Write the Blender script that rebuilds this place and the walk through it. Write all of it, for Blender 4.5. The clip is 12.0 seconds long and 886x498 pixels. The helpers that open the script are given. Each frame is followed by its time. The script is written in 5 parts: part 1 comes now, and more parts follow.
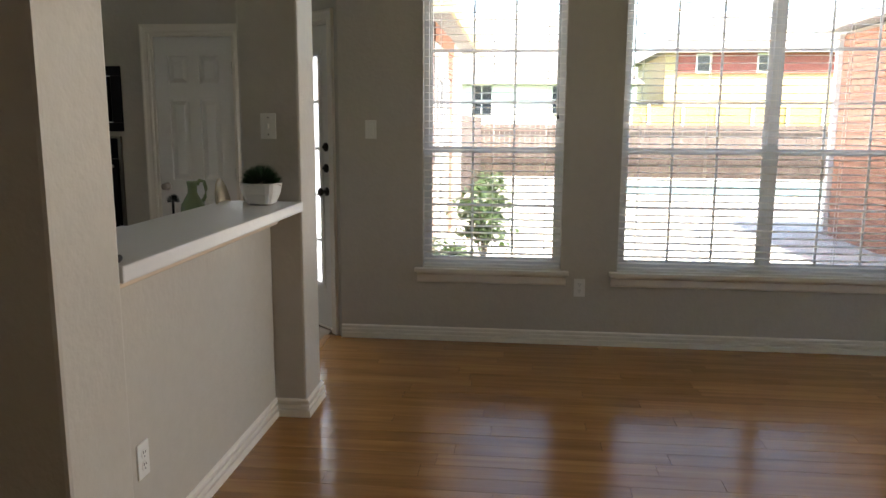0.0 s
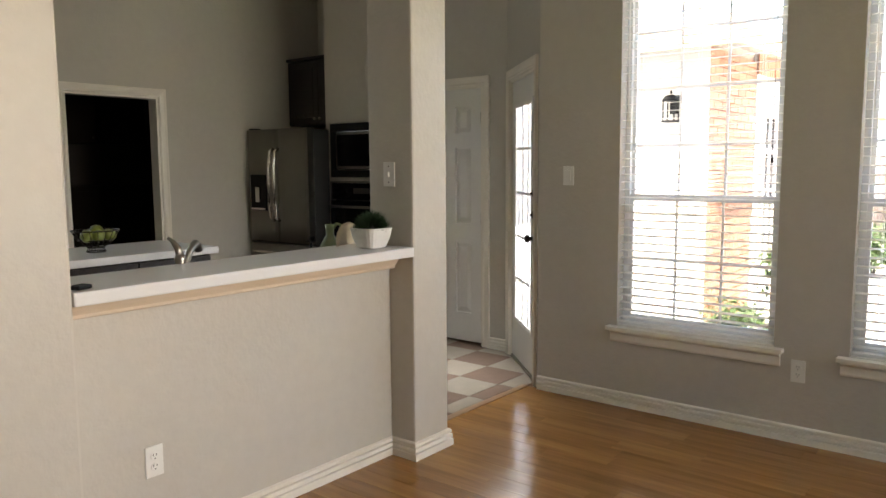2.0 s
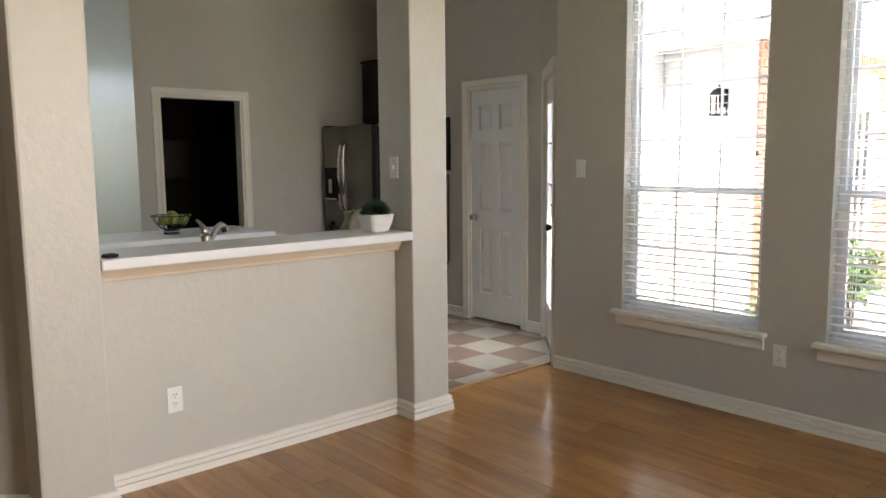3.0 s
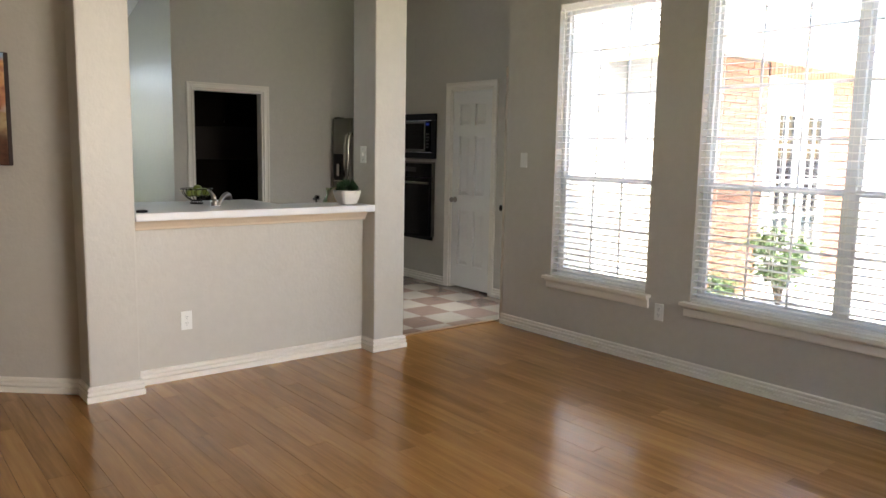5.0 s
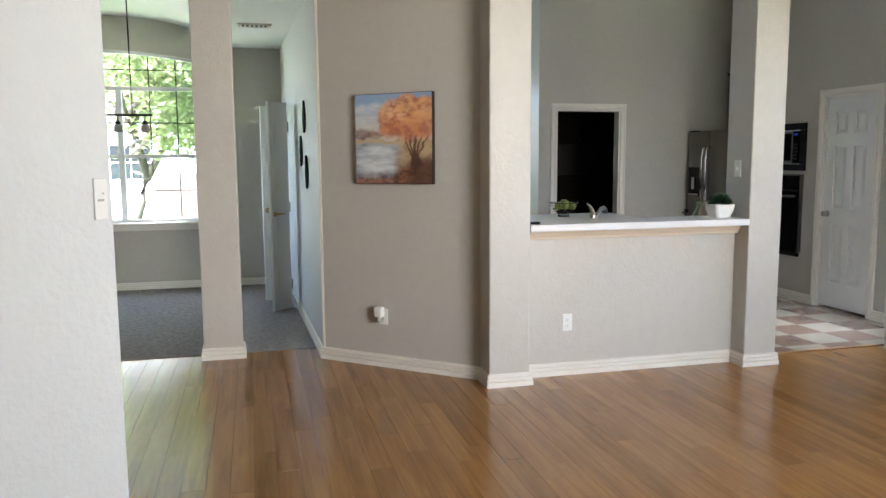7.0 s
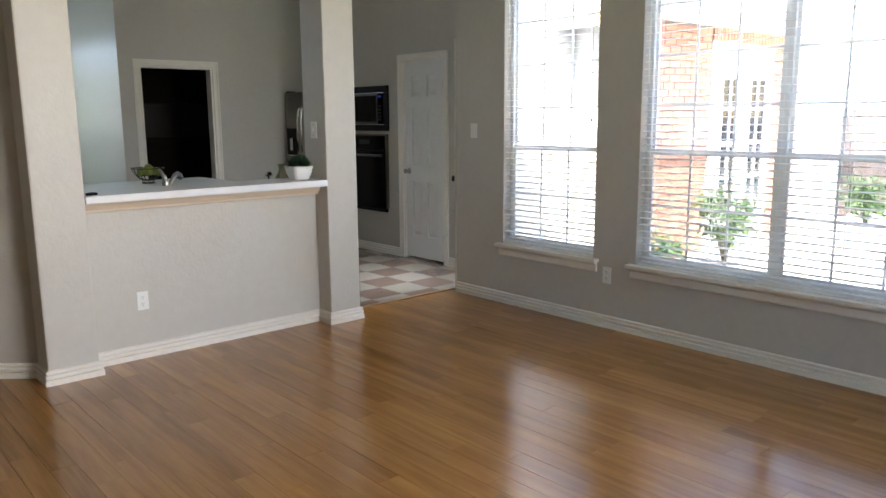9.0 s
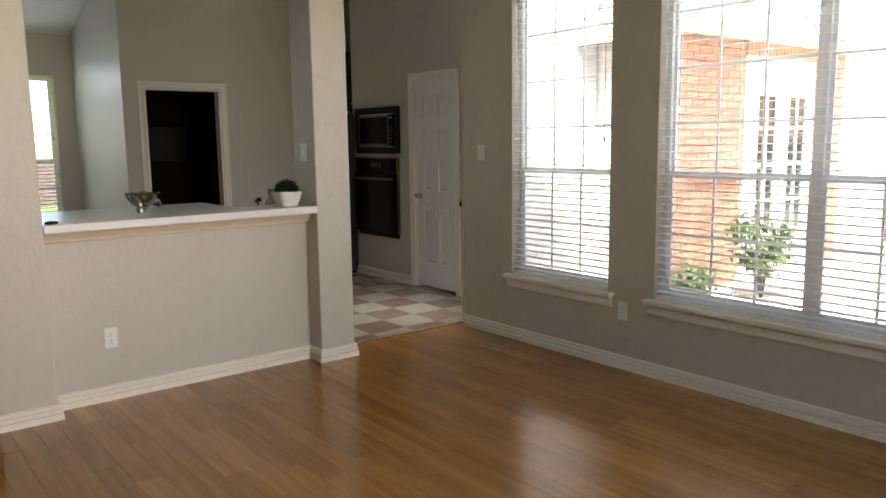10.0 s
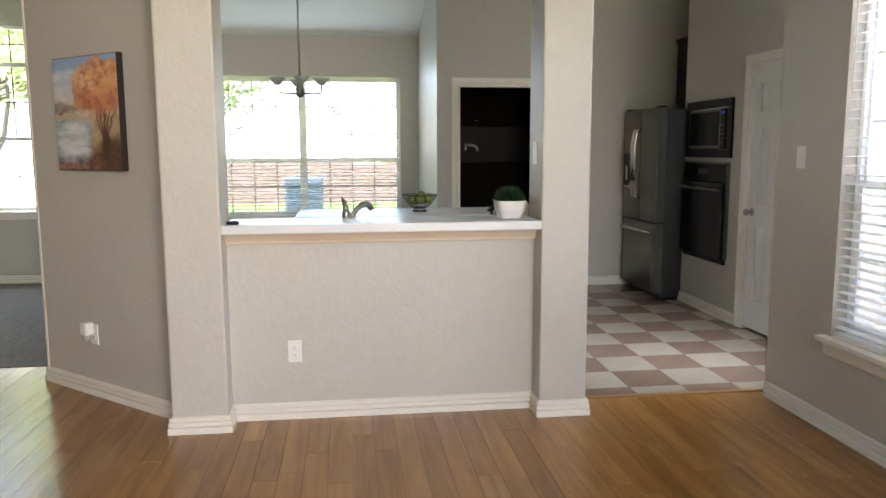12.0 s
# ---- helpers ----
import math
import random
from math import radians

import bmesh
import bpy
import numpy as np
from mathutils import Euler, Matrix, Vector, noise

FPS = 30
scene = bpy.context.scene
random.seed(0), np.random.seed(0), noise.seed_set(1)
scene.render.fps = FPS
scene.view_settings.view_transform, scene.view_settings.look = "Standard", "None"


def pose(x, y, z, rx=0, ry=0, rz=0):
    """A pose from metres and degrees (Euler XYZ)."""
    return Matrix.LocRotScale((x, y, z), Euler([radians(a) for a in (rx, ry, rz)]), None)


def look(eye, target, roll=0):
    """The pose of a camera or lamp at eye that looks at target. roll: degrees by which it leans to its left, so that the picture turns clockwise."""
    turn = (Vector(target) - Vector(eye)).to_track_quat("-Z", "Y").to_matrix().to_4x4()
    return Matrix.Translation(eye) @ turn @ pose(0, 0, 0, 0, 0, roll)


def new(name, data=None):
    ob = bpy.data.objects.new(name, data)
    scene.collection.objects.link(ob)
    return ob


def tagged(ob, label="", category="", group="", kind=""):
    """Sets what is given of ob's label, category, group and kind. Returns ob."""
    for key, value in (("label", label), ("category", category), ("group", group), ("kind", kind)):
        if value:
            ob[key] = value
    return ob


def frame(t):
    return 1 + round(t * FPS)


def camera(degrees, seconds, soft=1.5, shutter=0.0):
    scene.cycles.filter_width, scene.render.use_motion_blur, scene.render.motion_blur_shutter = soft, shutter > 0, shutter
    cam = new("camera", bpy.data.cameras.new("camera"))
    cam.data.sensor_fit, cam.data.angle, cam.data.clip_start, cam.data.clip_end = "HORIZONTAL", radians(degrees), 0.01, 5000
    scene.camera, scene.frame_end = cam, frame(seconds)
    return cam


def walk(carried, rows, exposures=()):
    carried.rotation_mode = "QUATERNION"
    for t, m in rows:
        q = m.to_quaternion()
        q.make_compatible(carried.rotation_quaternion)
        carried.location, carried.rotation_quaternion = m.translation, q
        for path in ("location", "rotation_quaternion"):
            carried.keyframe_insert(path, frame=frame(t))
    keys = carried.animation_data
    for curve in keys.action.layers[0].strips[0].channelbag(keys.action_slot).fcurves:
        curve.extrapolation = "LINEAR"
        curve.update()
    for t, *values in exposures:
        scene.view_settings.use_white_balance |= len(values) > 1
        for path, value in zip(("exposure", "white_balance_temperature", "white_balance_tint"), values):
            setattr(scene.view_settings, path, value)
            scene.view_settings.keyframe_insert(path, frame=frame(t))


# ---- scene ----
cam = camera(60.8, 12.0)
PATH = [
    (0, (-0.07, 0.148, 1.418), (-0.274, 2.11, 1.086), 0.3),
    (0.5, (0.227, 0.396, 1.416), (-0.295, 2.3, 1.098), 0.1),
    (1, (0.569, 0.594, 1.401), (-0.267, 2.389, 1.123), -0.8),
    (1.5, (0.914, 0.712, 1.432), (-0.138, 2.391, 1.164), 0.1),
    (2, (1.271, 0.866, 1.438), (0.021, 2.412, 1.217), -0.4),
    (2.5, (1.707, 0.959, 1.444), (0.311, 2.375, 1.23), -0.7),
    (2.7, (1.853, 0.984, 1.441), (0.417, 2.356, 1.214), -0.6),
    (4.3, (2.941, 0.837, 1.432), (1.371, 2.057, 1.222), -1.3),
    (4.5, (3.062, 0.798, 1.421), (1.504, 2.034, 1.201), -0.7),
    (5, (3.312, 0.655, 1.448), (1.763, 1.893, 1.184), 1.1),
    (5.5, (3.464, 0.446, 1.474), (1.866, 1.614, 1.184), -0.1),
    (6, (3.49, 0.305, 1.479), (1.738, 1.225, 1.189), -1.2),
    (6.5, (3.461, 0.243, 1.475), (1.574, 0.851, 1.214), -0.8),
    (7, (3.453, 0.22, 1.471), (1.527, 0.706, 1.236), -0.4),
    (7.5, (3.453, 0.287, 1.473), (1.628, 1.071, 1.237), -0.4),
    (7.7, (3.465, 0.315, 1.486), (1.711, 1.244, 1.238), -0.4),
    (9.3, (3.404, 0.756, 1.47), (1.945, 2.082, 1.134), -0.6),
    (9.5, (3.359, 0.846, 1.454), (1.894, 2.17, 1.137), -1.0),
    (10, (3.265, 1.14, 1.46), (1.716, 2.372, 1.176), -0.8),
    (10.5, (3.14, 1.468, 1.447), (1.446, 2.496, 1.169), 0.7),
    (11, (2.979, 1.817, 1.465), (1.157, 2.603, 1.217), 0.7),
    (11.5, (2.865, 2.187, 1.449), (0.927, 2.618, 1.205), 0.2),
    (12, (2.7, 2.56, 1.425), (0.734, 2.81, 1.159), -0.2),
]
EXPOSURES = [(0.0, 2.95, 6850, 14), (0.5, 3.06, 6900, 14), (1.0, 3.26, 7200, 15), (1.5, 3.56, 7400, 15), (2.5, 3.76, 6800, 15), (4.5, 3.87, 6620, 15), (5.5, 3.73, 6720, 15), (6.0, 3.99, 6120, 14), (6.5, 4.26, 5920, 13), (7.0, 4.12, 5970, 13), (7.5, 4.28, 5820, 13), (9.5, 3.52, 6470, 14), (10.0, 3.38, 7020, 15), (10.5, 3.26, 7000, 15), (11.0, 3.51, 6550, 15), (12.0, 3.92, 6500, 15)]
walk(cam, [(t, look(eye, target, roll)) for t, eye, target, roll in PATH],
     exposures=EXPOSURES)

# ---- daylight ----
SUN_FROM = Vector((0.28, -0.50, 1.15)).normalized()
world = bpy.data.worlds.new("sky")
scene.world = world
world.use_nodes = True
sky = world.node_tree.nodes.new("ShaderNodeTexSky")
sky.sky_type, sky.sun_disc = "NISHITA", False
sky.sun_elevation = math.asin(SUN_FROM.z)
sky.sun_rotation = math.atan2(SUN_FROM.x, SUN_FROM.y)
sky.air_density, sky.dust_density = 1.0, 2.0
world.node_tree.links.new(sky.outputs[0], world.node_tree.nodes["Background"].inputs[0])
world.node_tree.nodes["Background"].inputs[1].default_value = 0.15
sun = new("sun", bpy.data.lights.new("sun", "SUN"))
sun.data.energy, sun.data.angle, sun.data.color = 5.0, radians(0.6), (1.0, 0.93, 0.82)
sun.matrix_world = look((0, 0, 30), Vector((0, 0, 30)) - SUN_FROM)


# warm fill lamp added in an unseen, made-up opening of the east wall
east_fill = new("east_fill_lamp", bpy.data.lights.new("east_fill_lamp", "AREA"))
east_fill.data.shape, east_fill.data.size, east_fill.data.size_y = "RECTANGLE", 1.8, 1.9
east_fill.data.energy, east_fill.data.color = 5.0, (1.0, 0.93, 0.84)
east_fill.data.spread = radians(86)
east_fill.matrix_world = look((5.26, 3.55, 1.9), (-1.6, 0.6, 1.5))


# daylight falling in at the head of the breakfast window and over the sill of the arched front window
nook_sky = new("nook_window_daylight", bpy.data.lights.new("nook_window_daylight", "AREA"))
nook_sky.data.shape, nook_sky.data.size, nook_sky.data.size_y = "RECTANGLE", 2.2, 0.05
nook_sky.data.energy, nook_sky.data.color = 1.1, (0.64, 0.81, 1.0)
nook_sky.matrix_world = look((-6.735, 2.04, 2.262), (-3.2, 2.04, 1.4))
front_sky = new("front_window_daylight", bpy.data.lights.new("front_window_daylight", "AREA"))
front_sky.data.shape, front_sky.data.size, front_sky.data.size_y = "RECTANGLE", 2.0, 0.05
front_sky.data.energy, front_sky.data.color = 0.45, (1.0, 0.97, 0.92)
front_sky.matrix_world = look((-5.735, -1.45, 0.818), (-3.0, -1.2, 1.3))


# daylight through the glazed patio door
door_sky = new("patio_door_daylight", bpy.data.lights.new("patio_door_daylight", "AREA"))
door_sky.data.shape, door_sky.data.size, door_sky.data.size_y = "RECTANGLE", 0.5, 1.5
door_sky.data.energy, door_sky.data.color = 1.7, (0.86, 0.94, 1.0)
door_sky.data.spread = radians(120)
door_sky.matrix_world = look((-1.635, 5.245, 1.08), (-2.05, 4.55, 0.0))


# ---- materials ----
def shader(name, colour, rough=0.5, metal=0.0, vary=0.0, scale=3.0, bump=0.0, bump_scale=80.0, rand=0.0, island=False, coat=0.0, spec=0.5):
    """A surface with broad and fine variation of colour and a fine relief."""
    m = bpy.data.materials.new(name)
    m.use_nodes = True
    n, l = m.node_tree.nodes, m.node_tree.links
    b = n["Principled BSDF"]
    b.inputs["Base Color"].default_value = (*colour, 1)
    b.inputs["Roughness"].default_value = rough
    b.inputs["Metallic"].default_value = metal
    b.inputs["Coat Weight"].default_value = coat
    b.inputs["Specular IOR Level"].default_value = spec
    tc = n.new("ShaderNodeTexCoord")
    if vary or rand:
        big, fine = n.new("ShaderNodeTexNoise"), n.new("ShaderNodeTexNoise")
        big.inputs["Scale"].default_value, fine.inputs["Scale"].default_value = scale, scale * 14
        big.inputs["Detail"].default_value = fine.inputs["Detail"].default_value = 5
        for t in (big, fine):
            l.new(tc.outputs["Object"], t.inputs["Vector"])
        add = n.new("ShaderNodeMath")
        add.operation = "ADD"
        l.new(big.outputs["Fac"], add.inputs[0])
        l.new(fine.outputs["Fac"], add.inputs[1])
        last = add.outputs[0]
        span = 1.0
        if rand:
            if island:
                src = n.new("ShaderNodeNewGeometry").outputs["Random Per Island"]
            else:
                src = n.new("ShaderNodeObjectInfo").outputs["Random"]
            mul = n.new("ShaderNodeMath")
            mul.operation = "MULTIPLY_ADD"
            l.new(src, mul.inputs[0])
            mul.inputs[1].default_value = rand
            l.new(last, mul.inputs[2])
            last = mul.outputs[0]
            span = 1.0 + rand
        ramp = n.new("ShaderNodeMapRange")
        ramp.inputs["From Min"].default_value, ramp.inputs["From Max"].default_value = 0.6, 0.6 + 0.8 * span
        ramp.inputs["To Min"].default_value, ramp.inputs["To Max"].default_value = 1 - vary, 1 + vary
        l.new(last, ramp.inputs["Value"])
        mix = n.new("ShaderNodeVectorMath")
        mix.operation = "SCALE"
        mix.inputs[0].default_value = colour
        l.new(ramp.outputs[0], mix.inputs["Scale"])
        l.new(mix.outputs[0], b.inputs["Base Color"])
        rr = n.new("ShaderNodeMapRange")
        rr.inputs["To Min"].default_value, rr.inputs["To Max"].default_value = rough * 0.85, min(1, rough * 1.15)
        l.new(big.outputs["Fac"], rr.inputs["Value"])
        l.new(rr.outputs[0], b.inputs["Roughness"])
    if bump:
        t = n.new("ShaderNodeTexNoise")
        t.inputs["Scale"].default_value, t.inputs["Detail"].default_value = bump_scale, 3
        l.new(tc.outputs["Object"], t.inputs["Vector"])
        bn = n.new("ShaderNodeBump")
        bn.inputs["Strength"].default_value, bn.inputs["Distance"].default_value = bump, 0.01
        l.new(t.outputs["Fac"], bn.inputs["Height"])
        l.new(bn.outputs[0], b.inputs["Normal"])
    return m


def wood(name, dark, light, rough=0.3, rand=0.5, grain=(1.2, 26, 26), coat=0.0, soft=0.0):
    """Wood with long grain along x and a tone of its own for every board."""
    m = bpy.data.materials.new(name)
    m.use_nodes = True
    n, l = m.node_tree.nodes, m.node_tree.links
    b = n["Principled BSDF"]
    tc, info, mp = n.new("ShaderNodeTexCoord"), n.new("ShaderNodeObjectInfo"), n.new("ShaderNodeMapping")
    isl = n.new("ShaderNodeNewGeometry")
    geo = n.new("ShaderNodeMath")
    geo.operation = "ADD"
    l.new(info.outputs["Random"], geo.inputs[0])
    l.new(isl.outputs["Random Per Island"], geo.inputs[1])
    fr = n.new("ShaderNodeMath")
    fr.operation = "FRACT"
    l.new(geo.outputs[0], fr.inputs[0])
    mp.inputs["Scale"].default_value = grain
    l.new(tc.outputs["Object"], mp.inputs["Vector"])
    off = n.new("ShaderNodeVectorMath")
    off.operation = "MULTIPLY_ADD"
    l.new(fr.outputs[0], off.inputs[0])
    off.inputs[1].default_value = (37, 91, 13)
    l.new(mp.outputs[0], off.inputs[2])
    t1, t2 = n.new("ShaderNodeTexNoise"), n.new("ShaderNodeTexNoise")
    t1.inputs["Scale"].default_value, t1.inputs["Detail"].default_value, t1.inputs["Distortion"].default_value = 1.0, 6, 0.6
    t2.inputs["Scale"].default_value, t2.inputs["Detail"].default_value = 5.0, 4
    l.new(off.outputs[0], t1.inputs["Vector"])
    l.new(off.outputs[0], t2.inputs["Vector"])
    a1 = n.new("ShaderNodeMath")
    a1.operation = "MULTIPLY_ADD"
    l.new(t2.outputs["Fac"], a1.inputs[0])
    a1.inputs[1].default_value = 0.35
    l.new(t1.outputs["Fac"], a1.inputs[2])
    a2 = n.new("ShaderNodeMath")
    a2.operation = "MULTIPLY_ADD"
    l.new(fr.outputs[0], a2.inputs[0])
    a2.inputs[1].default_value = rand
    l.new(a1.outputs[0], a2.inputs[2])
    mr = n.new("ShaderNodeMapRange")
    mr.inputs["From Min"].default_value, mr.inputs["From Max"].default_value = 0.4 - soft * 0.5, 0.95 + rand + soft * 0.45
    l.new(a2.outputs[0], mr.inputs["Value"])
    mix = n.new("ShaderNodeMix")
    mix.data_type = "RGBA"
    mix.inputs[6].default_value, mix.inputs[7].default_value = (*dark, 1), (*light, 1)
    l.new(mr.outputs[0], mix.inputs[0])
    l.new(mix.outputs[2], b.inputs["Base Color"])
    rr = n.new("ShaderNodeMapRange")
    rr.inputs["To Min"].default_value, rr.inputs["To Max"].default_value = rough * 0.92, rough * 1.1
    l.new(t1.outputs["Fac"], rr.inputs["Value"])
    l.new(rr.outputs[0], b.inputs["Roughness"])
    b.inputs["Coat Weight"].default_value = coat
    bn = n.new("ShaderNodeBump")
    bn.inputs["Strength"].default_value, bn.inputs["Distance"].default_value = 0.04, 0.001
    l.new(t1.outputs["Fac"], bn.inputs["Height"])
    l.new(bn.outputs[0], b.inputs["Normal"])
    return m


def glass(name, tint=(1, 1, 1), rough=0.0):
    """Thin window glass: clear, with a mirror sheen at low angles."""
    m = bpy.data.materials.new(name)
    m.use_nodes = True
    n, l = m.node_tree.nodes, m.node_tree.links
    n.remove(n["Principled BSDF"])
    tr, gl, mx, lw = n.new("ShaderNodeBsdfTransparent"), n.new("ShaderNodeBsdfGlossy"), n.new("ShaderNodeMixShader"), n.new("ShaderNodeLayerWeight")
    pw, fr = n.new("ShaderNodeMath"), n.new("ShaderNodeMath")
    pw.operation, fr.operation = "POWER", "MULTIPLY_ADD"
    lw.inputs[0].default_value, pw.inputs[1].default_value = 0.5, 5.0
    fr.inputs[1].default_value, fr.inputs[2].default_value = 0.85, 0.03
    l.new(lw.outputs["Facing"], pw.inputs[0])
    l.new(pw.outputs[0], fr.inputs[0])
    tr.inputs[0].default_value = (*tint, 1)
    gl.inputs["Roughness"].default_value = rough
    l.new(fr.outputs[0], mx.inputs[0])
    l.new(tr.outputs[0], mx.inputs[1])
    l.new(gl.outputs[0], mx.inputs[2])
    l.new(mx.outputs[0], n["Material Output"].inputs[0])
    return m


def screen_mesh(name, cover):
    """Woven insect screen, too fine to see thread by thread."""
    m = bpy.data.materials.new(name)
    m.use_nodes = True
    n, l = m.node_tree.nodes, m.node_tree.links
    b = n["Principled BSDF"]
    b.inputs["Base Color"].default_value = (0.05, 0.05, 0.055, 1)
    b.inputs["Alpha"].default_value = cover
    return m


def sheer(name):
    """Thin frosted white glass that glows with the light behind it."""
    m = bpy.data.materials.new(name)
    m.use_nodes = True
    n, l = m.node_tree.nodes, m.node_tree.links
    n.remove(n["Principled BSDF"])
    a, b, mx = n.new("ShaderNodeBsdfTranslucent"), n.new("ShaderNodeBsdfTransparent"), n.new("ShaderNodeMixShader")
    a.inputs[0].default_value = (0.88, 0.88, 0.87, 1)
    mx.inputs[0].default_value = 0.82
    l.new(b.outputs[0], mx.inputs[1])
    l.new(a.outputs[0], mx.inputs[2])
    l.new(mx.outputs[0], n["Material Output"].inputs[0])
    return m


def let_through(m, colour, amount):
    """Lets part of the light through a thin leaf or slat."""
    n, l = m.node_tree.nodes, m.node_tree.links
    t, mx = n.new("ShaderNodeBsdfTranslucent"), n.new("ShaderNodeMixShader")
    t.inputs[0].default_value = (*colour, 1)
    mx.inputs[0].default_value = amount
    l.new(n["Principled BSDF"].outputs[0], mx.inputs[1])
    l.new(t.outputs[0], mx.inputs[2])
    l.new(mx.outputs[0], n["Material Output"].inputs[0])
    return m


PAINT = shader("greige_wall_paint", (0.522, 0.486, 0.426), 0.45, vary=0.05, scale=1.2, bump=0.23, bump_scale=42)
# pale paint; on the hall corner wall it carries cool window light
PAINT_PALE_LIT = shader("pale_daylit_wall_paint", (0.66, 0.665, 0.65), 0.6, vary=0.03, scale=1.2, bump=0.3, bump_scale=55)
CEILING_WHITE = shader("white_ceiling_paint", (0.87, 0.86, 0.83), 0.8, vary=0.03, scale=1.5, bump=0.4, bump_scale=45)
TRIM = shader("white_trim_enamel", (0.80, 0.75, 0.665), 0.35, vary=0.03, scale=4)
DOOR_WHITE = shader("white_door_enamel", (0.76, 0.74, 0.70), 0.4, vary=0.03, scale=3, bump=0.05, bump_scale=120)
BLIND_WHITE = let_through(shader("white_blind_slat", (0.88, 0.865, 0.83), 0.45, vary=0.03, scale=6), (0.94, 0.92, 0.88), 0.7)
VINYL_WHITE = shader("white_window_vinyl", (0.84, 0.84, 0.83), 0.4, vary=0.03, scale=5)
SUBFLOOR = shader("dark_subfloor", (0.13, 0.062, 0.022), 0.8, vary=0.1)
# grid bars against the sky: their backlit darkness is put into this grey
GRID_BACKLIT = shader("backlit_grid_grey", (0.16, 0.17, 0.19), 0.5, vary=0.05, scale=6)
GLASS = glass("window_glass", (0.97, 0.99, 0.98))
SCREEN = screen_mesh("insect_screen_mesh", 0.48)
OAK = wood("honey_laminate", (0.185, 0.080, 0.020), (0.44, 0.218, 0.066), rough=0.175, rand=0.30, grain=(1.2, 19, 19), soft=0.0)
CARPET = shader("grey_carpet", (0.225, 0.192, 0.178), 0.95, vary=0.6, scale=26, bump=1.0, bump_scale=60)
COUNTER = shader("white_counter_laminate", (0.72, 0.71, 0.70), 0.3, vary=0.04, scale=20)
COUNTER_EDGE = shader("bar_bed_mould_paint", (0.70, 0.58, 0.44), 0.45, vary=0.03, scale=6)
ESPRESSO = wood("espresso_cabinet_wood", (0.006, 0.004, 0.0035), (0.016, 0.009, 0.008), rough=0.5, rand=0.2)
STEEL = shader("brushed_stainless_steel", (0.21, 0.198, 0.172), 0.34, 1.0, vary=0.06, scale=6)
STEEL_DARK = shader("dark_grey_fridge_side", (0.05, 0.048, 0.046), 0.45, 0.3, vary=0.08, scale=5)
NICKEL = shader("satin_nickel", (0.36, 0.33, 0.29), 0.32, 1.0, vary=0.05, scale=10)
BRIGHT_STEEL = shader("polished_steel_handle", (0.62, 0.59, 0.54), 0.2, 1.0, vary=0.05, scale=10)
BRASS = shader("aged_brass", (0.58, 0.40, 0.18), 0.3, 1.0, vary=0.08, scale=12)
BRONZE = shader("dark_bronze", (0.03, 0.026, 0.022), 0.4, 0.8, vary=0.1, scale=12)
BLACK_GLOSS = shader("black_appliance_glass", (0.005, 0.005, 0.006), 0.14, vary=0.05, scale=4, spec=0.12)
BLACK = shader("black_plastic", (0.008, 0.008, 0.009), 0.4, vary=0.08, scale=8, spec=0.15)
PLATE_WHITE = shader("white_switch_plastic", (0.78, 0.77, 0.73), 0.35, vary=0.02, scale=10)
# near-black brown that paints in the darkness of unlit space
UNLIT_DARK = shader("unlit_room_dark_brown", (0.034, 0.026, 0.021), 0.8, vary=0.2, scale=3)
SLOT = shader("outlet_slot_dark", (0.03, 0.028, 0.025), 0.6)


# ---- mesh helpers ----
def box(bm, x0, y0, z0, x1, y1, z1, bev=0.0):
    """Adds a box, with its edges rounded off by bev."""
    if bev:
        t = bmesh.new()
        box(t, x0, y0, z0, x1, y1, z1)
        bmesh.ops.bevel(t, geom=list(t.edges), offset=bev, segments=2, profile=0.6, affect="EDGES")
        join(bm, t)
        return
    v = [bm.verts.new((x, y, z)) for z in (z0, z1) for y in (y0, y1) for x in (x0, x1)]
    for f in ((0, 2, 3, 1), (4, 5, 7, 6), (0, 1, 5, 4), (2, 6, 7, 3), (0, 4, 6, 2), (1, 3, 7, 5)):
        bm.faces.new([v[i] for i in f])


def join(bm, other, m=None):
    """Moves all of another bmesh into bm."""
    made = {v: bm.verts.new(m @ v.co if m else v.co) for v in other.verts}
    for f in other.faces:
        g = bm.faces.new([made[v] for v in f.verts])
        g.smooth = f.smooth
    other.free()


def boxes(*rows, bev=0.0):
    bm = bmesh.new()
    for r in rows:
        box(bm, *r, bev=bev)
    return bm


def lathe(rows, turns=24, m=None, cap=True):
    """A turned body from rows of (radius, height)."""
    bm = bmesh.new()
    rings = [[bm.verts.new((r * math.cos(2 * math.pi * i / turns), r * math.sin(2 * math.pi * i / turns), z)) for i in range(turns)] for r, z in rows]
    for a, b in zip(rings, rings[1:]):
        for i in range(turns):
            f = bm.faces.new((a[i], a[(i + 1) % turns], b[(i + 1) % turns], b[i]))
            f.smooth = True
    if cap:
        bm.faces.new(rings[0][::-1])
        bm.faces.new(rings[-1])
    if m:
        bm.transform(m)
    return bm


